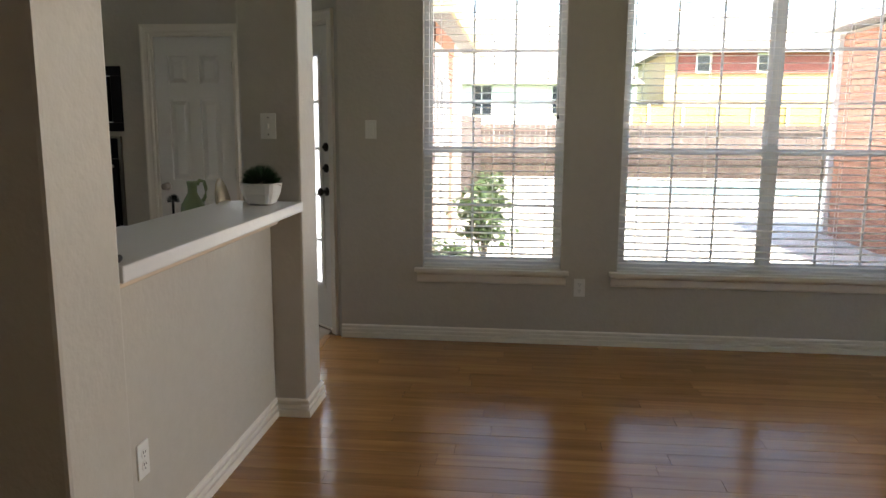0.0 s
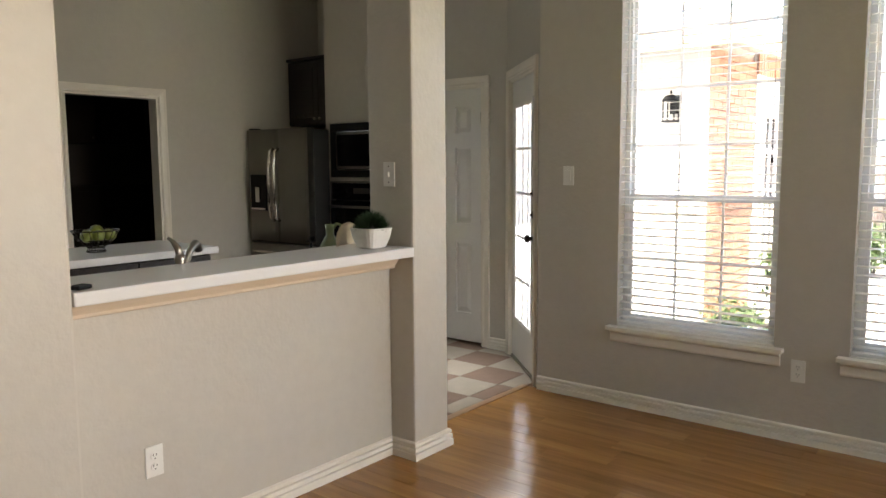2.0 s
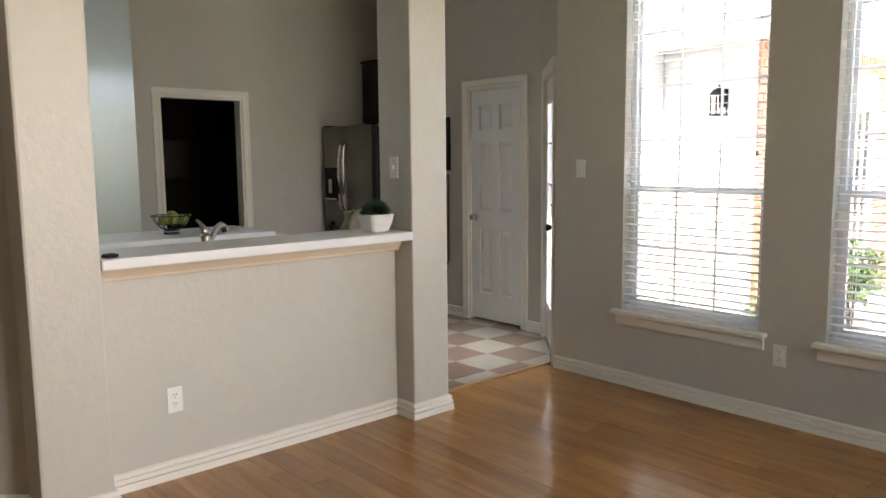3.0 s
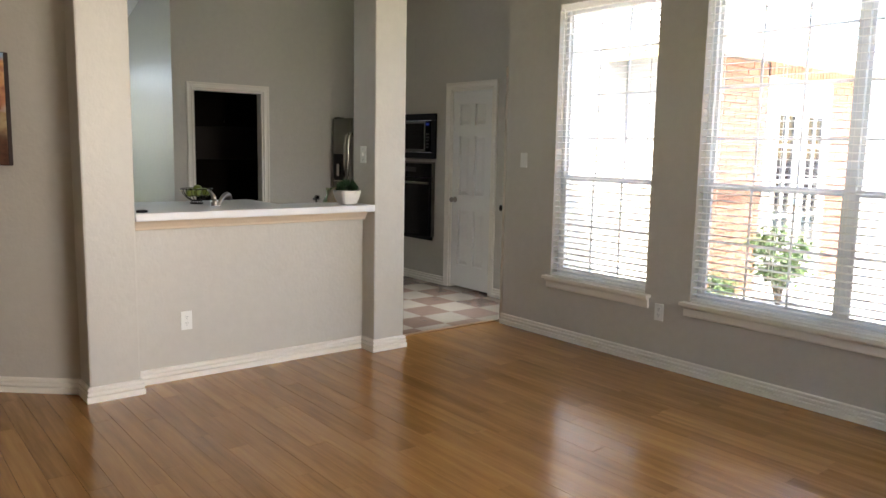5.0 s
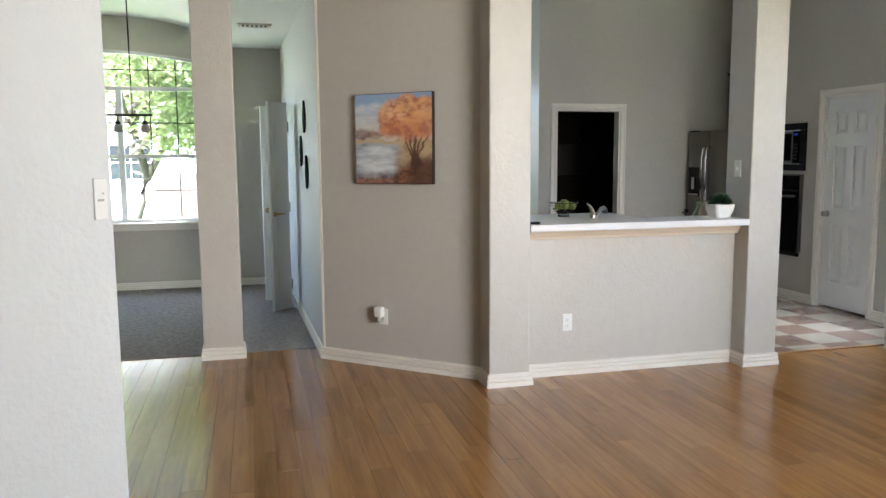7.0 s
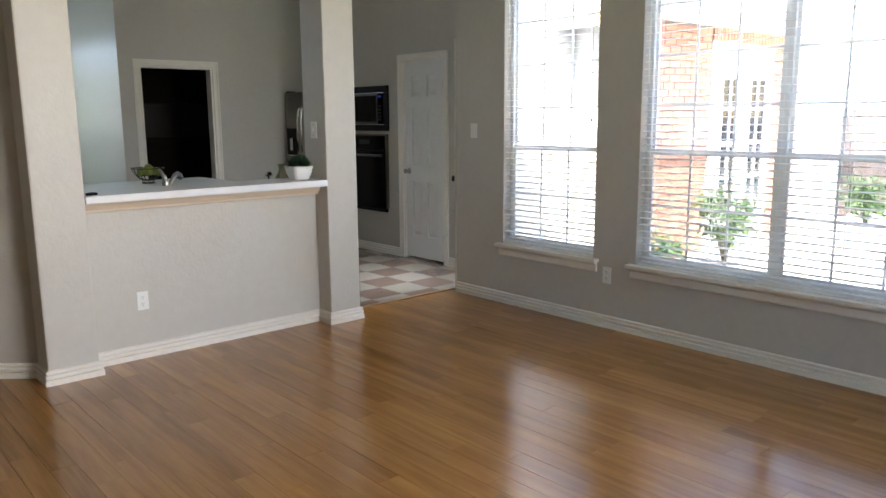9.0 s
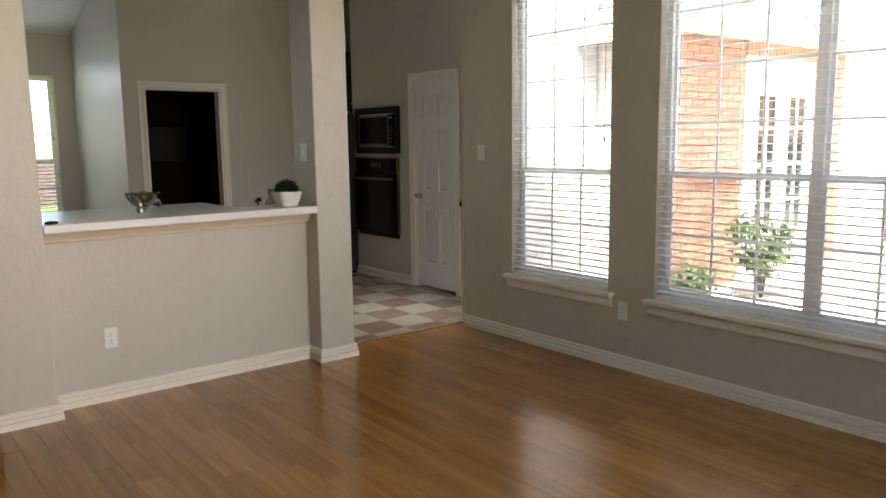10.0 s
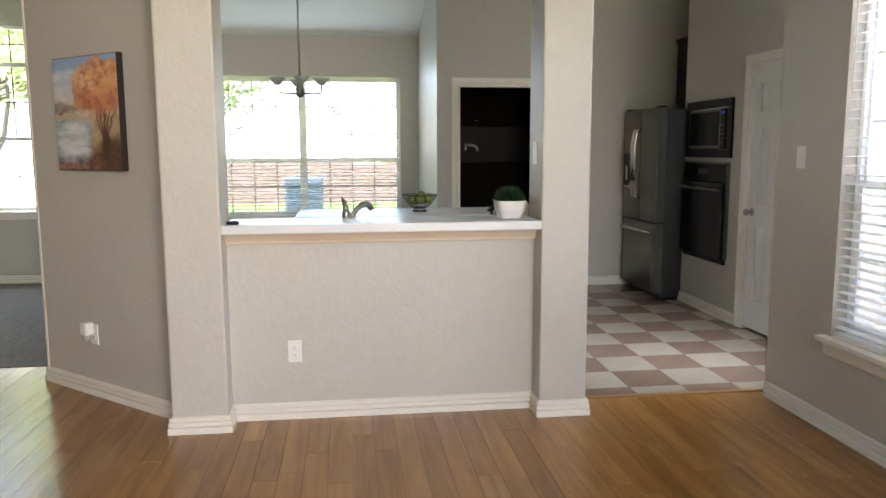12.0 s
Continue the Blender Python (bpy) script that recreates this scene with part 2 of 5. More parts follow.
def tube(points, radius, turns=10, radii=None):
    """A round bar along points."""
    bm = bmesh.new()
    pts = [Vector(p) for p in points]
    rings = []
    for i, p in enumerate(pts):
        d = (pts[min(i + 1, len(pts) - 1)] - pts[max(i - 1, 0)]).normalized()
        q = d.to_track_quat("Z", "Y")
        r = radii[i] if radii else radius
        rings.append([bm.verts.new(p + q @ Vector((r * math.cos(2 * math.pi * k / turns), r * math.sin(2 * math.pi * k / turns), 0))) for k in range(turns)])
    for a, b in zip(rings, rings[1:]):
        for k in range(turns):
            f = bm.faces.new((a[k], a[(k + 1) % turns], b[(k + 1) % turns], b[k]))
            f.smooth = True
    bm.faces.new(rings[0][::-1])
    bm.faces.new(rings[-1])
    return bm


def sweep(path, profile, put=lambda u, v, d: Vector((u, v, d)), closed=False):
    """Draws a profile of (offset to the left of the path, height) along a path of (u, v), mitred at its corners."""
    bm = bmesh.new()
    p = [Vector(q) for q in path]
    n = len(p)
    rings = []
    for i in range(n):
        a = (p[i] - p[i - 1]).normalized() if (i or closed) else None
        b = (p[(i + 1) % n] - p[i]).normalized() if (i < n - 1 or closed) else None
        a, b = a or b, b or a
        na, nb = Vector((-a.y, a.x)), Vector((-b.y, b.x))
        mid = (na + nb).normalized()
        k = 1 / max(0.3, mid.dot(na))
        rings.append([bm.verts.new(put(*(p[i] + mid * o * k), h)) for o, h in profile])
    m = len(profile)
    pairs = list(zip(rings, rings[1:])) + ([(rings[-1], rings[0])] if closed else [])
    for a, b in pairs:
        for j in range(m):
            bm.faces.new((a[j], a[(j + 1) % m], b[(j + 1) % m], b[j]))
    if not closed:
        bm.faces.new(rings[0])
        bm.faces.new(rings[-1][::-1])
    bmesh.ops.recalc_face_normals(bm, faces=bm.faces)
    return bm


def part(name, bm, material, parent=None, label="", m=None):
    """Links a bmesh as one mesh object, under a thing or a part if given."""
    me = bpy.data.meshes.new(name)
    bm.to_mesh(me)
    bm.free()
    me.materials.append(material)
    ob = new(name, me)
    if parent:
        ob.parent = parent
    if m is not None:
        ob.matrix_basis = m
    if label:
        ob["label"] = label
    return ob


def share(name, ob, parent, m):
    """Another object on the mesh of ob."""
    o = new(name, ob.data)
    o.parent = parent
    o.matrix_basis = m
    return o


def thing(name, m, label, category, group="", kind=""):
    """The empty at the base of a thing."""
    ob = new(name)
    ob.empty_display_size = 0.05
    ob.matrix_basis = m
    return tagged(ob, label, category, group, kind)


def wall(name, x0, y0, x1, y1, z0, z1, openings=(), material=None, label="", depth=0.12):
    """A wall whose room face runs from (x0, y0) to (x1, y1) with the room on its left; openings are (u0, u1, z0, z1) along it."""
    a, b = Vector((x0, y0)), Vector((x1, y1))
    d = b - a
    length = d.length
    bm = bmesh.new()
    cuts = sorted({0.0, length, *[u for o in openings for u in o[:2]]})
    for u0, u1 in zip(cuts, cuts[1:]):
        mid = (u0 + u1) / 2
        holes = sorted(o[2:] for o in openings if o[0] < mid < o[1])
        z = z0
        for h0, h1 in holes:
            if h0 > z:
                box(bm, u0, -depth, z, u1, 0, h0)
            z = h1
        if z < z1:
            box(bm, u0, -depth, z, u1, 0, z1)
    bmesh.ops.remove_doubles(bm, verts=bm.verts, dist=0.0005)
    inner = [f for f in bm.faces if sum(1 for g in bm.faces if g is not f and set(g.verts) == set(f.verts)) > 0]
    bmesh.ops.delete(bm, geom=inner, context="FACES_ONLY")
    ob = part(name, bm, material or PAINT, m=Matrix.Translation((x0, y0, 0)) @ Matrix.Rotation(math.atan2(d.y, d.x), 4, "Z"))
    return tagged(ob, label or "greige painted wall with light orange-peel texture", "wall", kind="structure")


BASE = [(0, 0), (0.02, 0), (0.02, 0.0312), (0.018, 0.0344), (0.004, 0.0353), (0.004, 0.0402), (0.016, 0.041), (0.017, 0.0435), (0.017, 0.0574), (0.015, 0.0607), (0.003, 0.0615), (0.003, 0.0664), (0.013, 0.0672), (0.013, 0.0812), (0.006, 0.0869), (0, 0.0886)]


def baseboard(path):
    ob = part("baseboard", sweep(path, BASE), TRIM)
    return tagged(ob, "white painted ridged baseboard along the wall", "baseboard", kind="structure")
# ---- the large structure ----
H, WIN_Y = 3.7, 4.94
BAR_X, POST_X = -1.24, -1.085
POST_S, POST_N = (1.668, 1.945), (3.555, 3.811)
W1, W2 = (-0.70, 0.187), (0.54, 2.36)
SILL, HEAD, RAIL = 0.485, 2.525, 1.243
FAR_X, OVEN_Y, NOOK_X, NOOK_Y = -4.825, 5.64, -6.75, 3.46
ALCOVE_X, UTIL = -3.96, (3.676, 4.488)
DIAG_A, DIAG_B = (-1.243, WIN_Y), (-1.96, OVEN_Y)
PIC_A, PIC_B = (-2.13, 0.70), (-1.281, 1.668)
FRONT_X, STUDY_Y = -5.75, 0.595
HALL, HALL_E = (1.36, -0.13), (2.47, -1.24)

# living room
wall("wall_north", 5.2, WIN_Y, DIAG_A[0], WIN_Y, 0, H, [(5.2 - W2[1], 5.2 - W2[0], SILL, HEAD), (5.2 - W1[1], 5.2 - W1[0], SILL, HEAD)])
# the opening here is made up to hold the fill lamp
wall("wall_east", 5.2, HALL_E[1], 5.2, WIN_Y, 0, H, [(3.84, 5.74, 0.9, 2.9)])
wall("wall_south", *HALL_E, 5.2, HALL_E[1], 0, H)
# window light on this face is put into the paler paint
wall("wall_hall_diagonal", *HALL, *HALL_E, 0, H, material=PAINT_PALE_LIT, label="slanted wall at the hall corner, window light put into its pale paint")
wall("wall_hall_east", HALL[0], -3.0, HALL[0], HALL[1] - 0.17, 0, H)
wall("wall_hall_south", -2.6, -3.0, HALL[0], -3.0, 0, H)
# slanted wall with the picture, and the wall between kitchen and front room
wall("wall_picture", *PIC_B, *PIC_A, 0, H, depth=0.08)
wall("wall_study", *PIC_A, FRONT_X, STUDY_Y, 0, H, depth=0.08, material=PAINT_PALE_LIT, label="pale painted wall of the carpeted front room")
wall("wall_kitchen_south", NOOK_X, 0.80, -2.15, 0.80, 0, H, depth=0.02)
# posts and half wall of the kitchen bar
post_l = part("wall_post_south", boxes((-1.37, POST_S[0], 0, POST_X, POST_S[1], H), bev=0.012), PAINT)
tagged(post_l, "square greige painted post at the end of the bar", "post", kind="structure")
post_r = part("wall_post_north", boxes((-1.37, POST_N[0], 0, POST_X, POST_N[1], H), bev=0.012), PAINT)
tagged(post_r, "square greige painted post at the end of the bar", "post", kind="structure")
half = part("wall_half", boxes((BAR_X - 0.115, 1.94, 0, BAR_X, 3.56, 1.003)), PAINT)
tagged(half, "greige half wall under the white bar top", "half wall", kind="structure")
# kitchen
wall("wall_patio", *DIAG_A, *DIAG_B, 0, H, [(0.11, 0.89, 0.0, 2.05)])
wall("wall_oven", DIAG_B[0], OVEN_Y, ALCOVE_X, OVEN_Y, 0, H, [(0.227, 0.867, 0.0, 2.045), (1.16, 1.88, 1.37, 1.78), (1.16, 1.88, 0.52, 1.27)])
wall("wall_alcove_side", ALCOVE_X, OVEN_Y + 0.12, ALCOVE_X, 6.35, 0, H)
wall("wall_alcove_back", ALCOVE_X + 0.12, 6.35, FAR_X, 6.35, 0, H)
wall("wall_far", FAR_X, 6.35, FAR_X, NOOK_Y + 0.12, 0, H, [(6.35 - UTIL[1], 6.35 - UTIL[0], 0.0, 2.04)])
wall("wall_nook_north", FAR_X, NOOK_Y, NOOK_X, NOOK_Y, 0, H, label="pale grey wall beside the breakfast window")
wall("wall_nook_west", NOOK_X, NOOK_Y, NOOK_X, 0.80, 0, 3.0, [(NOOK_Y - 3.24, NOOK_Y - 0.84, 0.585, 2.29)])
wall("wall_pantry_outside", -1.98, 7.38, -1.98, OVEN_Y + 0.13, -0.2, H, material=PAINT_PALE_LIT, label="pale porch wall beside the patio door")
# unseen plate added so no daylight leaks under the pantry door
tagged(part("pantry_light_block", boxes((-2.90, OVEN_Y + 0.125, -0.02, -2.10, OVEN_Y + 0.20, 2.3)), UNLIT_DARK), "unseen dark plate keeping daylight out behind the pantry door", "wall", kind="structure")
# utility room behind the dark doorway, lack of light put into the wall colour
wall("wall_utility_back", -6.62, 5.8, -6.62, 3.58, 0, H, material=UNLIT_DARK, label="wall of the utility room, its unlit darkness put into the brown")
wall("wall_utility_north", FAR_X - 0.12, 5.8, -6.62, 5.8, 0, H, material=UNLIT_DARK, label="wall of the utility room, its unlit darkness put into the brown")
wall("wall_utility_south", -6.62, 3.60, FAR_X - 0.12, 3.60, 0, 2.6, depth=0.015, material=UNLIT_DARK, label="wall of the utility room, its unlit darkness put into the brown")
# front room
wall("wall_front_south", FRONT_X - 0.12, -3.0, -2.6, -3.0, 0, H)
wall("wall_front_hall", -2.6, -3.0, -2.6, -1.75, 0, H)
pier = part("wall_pier", boxes((-2.475, -0.165, 0, -2.30, 0.119, H), bev=0.01), PAINT)
tagged(pier, "square greige painted column between hall and front room", "column", kind="structure")


def floor_slab(name, x0, y0, x1, y1, z, material, label, category="floor"):
    ob = part(name, boxes((x0, y0, z - 0.12, x1, y1, z)), material)
    return tagged(ob, label, category, kind="structure")


floor = floor_slab("floor", -2.449, -3.1, 5.3, 5.0, -0.012, SUBFLOOR, "honey-brown laminate plank floor")
floor_slab("floor_front_room", -6.2, -3.1, -2.45, 0.8, 0.006, CARPET, "grey cut-pile carpet in the front room")
kitchen_floor = floor_slab("floor_kitchen", -7.7, 0.86, -2.62, 6.45, -0.013, SUBFLOOR, "checkered vinyl tile kitchen floor")
floor_slab("floor_kitchen_east", -2.62, 5.0, -1.2, 6.45, -0.0135, SUBFLOOR, "checkered vinyl tile kitchen floor")

# ceilings
# carried on unseen to x = 8.2 to keep sun out of the added opening
tagged(part("ceiling", boxes((-3.8, -3.2, H, 8.2, 5.4, H + 0.15), (-3.8, 5.4, H, -2.0, 6.6, H + 0.15)), CEILING_WHITE), "white textured ceiling with an unseen sun-blocking overhang", "ceiling", kind="structure")
slope = bmesh.new()
vs = [slope.verts.new(c) for c in [(-3.8, 0.8, H), (-7.8, 0.8, 2.43), (-7.8, 6.6, 2.43), (-3.8, 6.6, H), (-3.8, 0.8, H + 0.15), (-7.8, 0.8, 2.58), (-7.8, 6.6, 2.58), (-3.8, 6.6, H + 0.15)]]
for f in ((0, 1, 2, 3), (7, 6, 5, 4), (0, 4, 5, 1), (1, 5, 6, 2), (2, 6, 7, 3), (3, 7, 4, 0)):
    slope.faces.new([vs[i] for i in f])
tagged(part("ceiling_slope", slope, CEILING_WHITE), "white sloping ceiling over the breakfast nook", "ceiling", kind="structure")
# front room ceiling, with a shallow arched vault over the window
front = bmesh.new()
ARC_C, ARC_HALF, ARC_TOP, FLAT = -1.45, 1.27, 3.085, 2.766
prof = [(-3.1, FLAT)] + [(ARC_C + ARC_HALF * math.sin(a), FLAT + (ARC_TOP - FLAT) * math.cos(a) ** 0.8) for a in [radians(-90 + 7.5 * i) for i in range(25)]] + [(0.8, FLAT)]
rows = [[front.verts.new((x, y, z)) for y, z in prof] for x in (FRONT_X, -2.45)]
for j in range(len(prof) - 1):
    front.faces.new((rows[0][j], rows[0][j + 1], rows[1][j + 1], rows[1][j]))
lid = [front.verts.new(c) for c in ((FRONT_X, -3.1, 3.2), (FRONT_X, 0.8, 3.2), (-2.45, 0.8, 3.2), (-2.45, -3.1, 3.2))]
front.faces.new(lid)
front.faces.new([*rows[0], lid[1], lid[0]])
front.faces.new([*rows[1], lid[2], lid[3]])
tagged(part("ceiling_front_room", front, CEILING_WHITE), "white ceiling of the front room with an arched vault", "ceiling", kind="structure")
tagged(part("wall_header", boxes((-2.475, -1.75, FLAT, -2.30, 0.70, H)), PAINT), "greige header over the front room opening", "wall", kind="structure")

# baseboards: the room lies to the left of each path
baseboard([(5.2, WIN_Y), DIAG_A])
baseboard([(-1.37, POST_N[1]), (POST_X, POST_N[1]), (POST_X, POST_N[0]), (BAR_X, POST_N[0]), (BAR_X, POST_S[1]), (POST_X, POST_S[1]), (POST_X, POST_S[0]), PIC_B, PIC_A, (-4.06, 0.644)])
baseboard([(-4.95, 0.618), (FRONT_X, STUDY_Y), (FRONT_X, -3.0)])
baseboard([(-2.475, 0.119), (-2.30, 0.119), (-2.30, -0.165), (-2.475, -0.165)])
baseboard([DIAG_B, (-2.119, OVEN_Y)])
baseboard([(-2.895, OVEN_Y), (ALCOVE_X, OVEN_Y)])
baseboard([(FAR_X, 6.3), (FAR_X, UTIL[1] + 0.068)])
baseboard([(FAR_X, UTIL[0] - 0.068), (FAR_X, NOOK_Y), (NOOK_X, NOOK_Y), (NOOK_X, 0.80)])
baseboard([HALL_E, (5.2, HALL_E[1]), (5.2, WIN_Y)])
baseboard([(HALL[0], -3.0), HALL, HALL_E])
# ---- windows, blinds and doors ----
def at(x, y, z=0.0, turn=0.0):
    """A place on a wall: local x to the right as seen from the room, local -y into the room."""
    return pose(x, y, z, 0, 0, turn)


def blind(m, w, z0, z1, tilt=4.0):
    """A raised-slat window blind hung inside an opening."""
    b = thing("window_blind", m, "white horizontal slat blind hanging open in the window", "blind", "window blinds")
    part("headrail", boxes((0.004, 0.004, z1 - 0.05, w - 0.004, 0.055, z1 - 0.004), bev=0.003), BLIND_WHITE, b)
    part("bottom_rail", boxes((0.006, 0.006, z0 + 0.004, w - 0.006, 0.054, z0 + 0.022), bev=0.004), BLIND_WHITE, b)
    bm = bmesh.new()
    prof = [(-0.0215, -0.0010), (-0.011, 0.0010), (0.011, 0.0010), (0.0215, -0.0010), (0.0215, -0.0034), (0.011, -0.0014), (-0.011, -0.0014), (-0.0215, -0.0034)]
    ends = [[bm.verts.new((x, y, z)) for y, z in prof] for x in (0.008, w - 0.008)]
    for j in range(8):
        bm.faces.new((ends[0][j], ends[0][(j + 1) % 8], ends[1][(j + 1) % 8], ends[1][j]))
    bm.faces.new(ends[0][::-1])
    bm.faces.new(ends[1])
    first, z = None, z0 + 0.05
    while z < z1 - 0.06:
        place = pose(0, 0.03, z, tilt + random.uniform(-1.0, 1.0))
        if first is None:
            first = part("slat", bm, BLIND_WHITE, b, m=place)
        else:
            share("slat", first, b, place)
        z += 0.0442
    for x in ((0.11, w / 2, w - 0.11) if w < 1.2 else (0.11, 0.11 + (w - 0.22) * 0.25, w / 2, w - 0.11 - (w - 0.22) * 0.25, w - 0.11)):
        cords = boxes(*[(x - 0.0012, y - 0.0008, z0 + 0.02, x + 0.0012, y + 0.0008, z1 - 0.05) for y in (0.0075, 0.0525)])
        part("ladder_cord", cords, BLIND_WHITE, b)
    tas = lathe([(0.002, 0.03), (0.006, 0.02), (0.008, 0.0)], 8, Matrix.Translation((w - 0.045, -0.004, z0 + 0.95)))
    cord = boxes((w - 0.046, -0.005, z0 + 0.97, w - 0.044, -0.003, z1 - 0.03))
    join(tas, cord)
    part("pull_cord", tas, BRONZE, b, "thin pull cord with a dark tassel")
    part("tilt_wand", tube([(0.05, -0.006, z1 - 0.04), (0.052, -0.008, z1 - 0.85)], 0.004, 6), BLIND_WHITE, b)
    return b


def window(name, m, w, z0, z1, units, rail, cols, up, low, depth=0.12, stool=True, screens=True, label="", bars=None):
    """A double-hung vinyl window: frame, sashes, grids, panes, sill and apron, in an opening from z0 to z1."""
    win = thing(name, m, label or "white double-hung window with grids and a painted sill", "window", kind="structure")
    y0, y1 = 0.075, depth
    uw = w / units
    part("window_frame", boxes((0, y0, z0, 0.03, y1, z1), (w - 0.03, y0, z0, w, y1, z1), (0.03, y0, z1 - 0.03, w - 0.03, y1, z1), (0.03, y0, z0, w - 0.03, y1, z0 + 0.03),
                               *[(i * uw - 0.024, y0, z0 + 0.03, i * uw + 0.024, y1, z1 - 0.03) for i in range(1, units)]), VINYL_WHITE, win)
    for i in range(units):
        a, b = i * uw + (0.03 if i == 0 else 0.024), (i + 1) * uw - (0.03 if i == units - 1 else 0.024)
        for lo, hi, n, y in ((z0 + 0.03, rail + 0.02, low, y0 + 0.005), (rail - 0.02, z1 - 0.03, up, y0 + 0.024)):
            s = 0.022
            part("sash", boxes((a, y, lo, a + s, y + 0.018, hi), (b - s, y, lo, b, y + 0.018, hi), (a + s, y, lo, b - s, y + 0.018, lo + 0.034), (a + s, y, hi - 0.034, b - s, y + 0.018, hi)), VINYL_WHITE, win)
            gx = [(a + s) + (b - a - 2 * s) * k / cols for k in range(1, cols)]
            gz = [lo + (hi - lo) * k / n for k in range(1, n)]
            part("grid", boxes(*[(x - 0.007, y + 0.005, lo + 0.034, x + 0.007, y + 0.012, hi - 0.034) for x in gx], *[(a + s, y + 0.0045, z - 0.007, b - s, y + 0.0125, z + 0.007) for z in gz]), bars or VINYL_WHITE, win)
            pane = part("pane", boxes((a + s - 0.004, y + 0.013, lo + 0.03, b - s + 0.004, y + 0.015, hi - 0.03)), GLASS, win)
            pane.visible_shadow = False
        if screens:
            scr = bmesh.new()
            scr.faces.new([scr.verts.new(c) for c in ((a, y1 - 0.006, z0 + 0.03), (b, y1 - 0.006, z0 + 0.03), (b, y1 - 0.006, rail), (a, y1 - 0.006, rail))])
            part("insect_screen", scr, SCREEN, win, "fine dark insect screen")
    if stool:
        part("window_sill", boxes((-0.05, -0.055, z0 - 0.022, w + 0.05, 0.004, z0), (0.001, 0.004, z0 - 0.0, w - 0.001, 0.074, z0 + 0.004), bev=0.003), TRIM, win)
        part("apron", sweep([(-0.035, 0), (w + 0.035, 0)], [(0, z0 - 0.022), (0, z0 - 0.095), (0.012, z0 - 0.095), (0.016, z0 - 0.085), (0.016, z0 - 0.045), (0.032, z0 - 0.032), (0.032, z0 - 0.022)], lambda u, v, d: Vector((u, -v, d))), TRIM, win)
    return win


window("window_1", at(W1[0], WIN_Y), W1[1] - W1[0], SILL, HEAD, 1, RAIL, 3, 4, 2)
window("window_2", at(W2[0], WIN_Y), W2[1] - W2[0], SILL, HEAD, 2, RAIL, 3, 4, 2)
window("window_3", at(NOOK_X, 0.84, 0, 90), 2.40, 0.585, 2.29, 2, 1.28, 4, 3, 2, bars=GRID_BACKLIT)
blind(at(W1[0], WIN_Y), W1[1] - W1[0], SILL + 0.004, HEAD)
blind(at(W2[0], WIN_Y), W2[1] - W2[0], SILL + 0.004, HEAD)
blind(at(NOOK_X, 0.84, 0, 90), 2.40, 0.589, 2.29)

# arched front window
AY0, AY1, AZ0, ASPRING, ARISE = -2.50, -0.29, 0.773, 2.608, 0.107


def arch_z(y, inset=0.0):
    k = (y - (AY0 + AY1) / 2) / ((AY1 - AY0) / 2)
    return ASPRING + ARISE * (1 - min(1, k * k)) - inset


def arched(name, x0, x1, ya, yb, inset, top, material, parent=None, label=""):
    """A wall piece with a bowed lower edge (top given) or an arched bar."""
    bm = bmesh.new()
    n = 20
    low, high = [], []
    for i in range(n + 1):
        y = ya + (yb - ya) * i / n
        low.append([bm.verts.new((x, y, arch_z(y, inset))) for x in (x0, x1)])
        high.append([bm.verts.new((x, y, top if top else arch_z(y))) for x in (x0, x1)])
    for i in range(n):
        bm.faces.new((low[i][0], low[i + 1][0], low[i + 1][1], low[i][1]))
        bm.faces.new((high[i][0], high[i][1], high[i + 1][1], high[i + 1][0]))
        bm.faces.new((low[i][1], low[i + 1][1], high[i + 1][1], high[i][1]))
        bm.faces.new((low[i][0], high[i][0], high[i + 1][0], low[i + 1][0]))
    bm.faces.new((low[0][0], low[0][1], high[0][1], high[0][0]))
    bm.faces.new((low[n][0], high[n][0], high[n][1], low[n][1]))
    bmesh.ops.recalc_face_normals(bm, faces=bm.faces)
    return part(name, bm, material, parent, label)


fx = FRONT_X
west = part("wall_front_west", boxes((fx - 0.12, -3.0, 0, fx, AY0, 3.2), (fx - 0.12, AY1, 0, fx, 0.8, 3.2), (fx - 0.12, AY0, 0, fx, AY1, AZ0)), PAINT)
tagged(west, "greige painted wall of the front room", "wall", kind="structure")
tagged(arched("wall_front_arch", fx - 0.12, fx, AY0, AY1, 0, 3.2, PAINT), "greige painted wall over the arched window", "wall", kind="structure")
win4 = thing("window_4", at(0, 0), "large white arched window with dark grids", "window", kind="structure")
fr = boxes((fx - 0.11, AY0, AZ0, fx - 0.05, AY0 + 0.05, ASPRING), (fx - 0.11, AY1 - 0.035, AZ0, fx - 0.05, AY1, ASPRING), (fx - 0.11, AY0 + 0.05, AZ0, fx - 0.05, AY1 - 0.035, AZ0 + 0.04))
part("window_frame", fr, VINYL_WHITE, win4)
arched("arch_frame", fx - 0.11, fx - 0.05, AY0, AY1, 0.035, None, VINYL_WHITE, win4)
part("mullion", boxes((fx - 0.10, -1.227, AZ0 + 0.04, fx - 0.055, -1.165, 2.27)), VINYL_WHITE, win4)
part("transom", boxes((fx - 0.10, AY0 + 0.05, 2.27, fx - 0.055, AY1 - 0.035, 2.313)), VINYL_WHITE, win4)
part("meeting_rail", boxes((fx - 0.098, -1.165, 1.512, fx - 0.057, AY1 - 0.035, 1.552), (fx - 0.098, AY0 + 0.05, 1.512, fx - 0.057, -1.227, 1.552)), VINYL_WHITE, win4)
bars = [(fx - 0.085, y - 0.006, AZ0 + 0.04, fx - 0.08, y + 0.006, arch_z(y, 0.034)) for y in (-0.578, -0.870, -1.46, -1.75, -2.04, -2.27)]
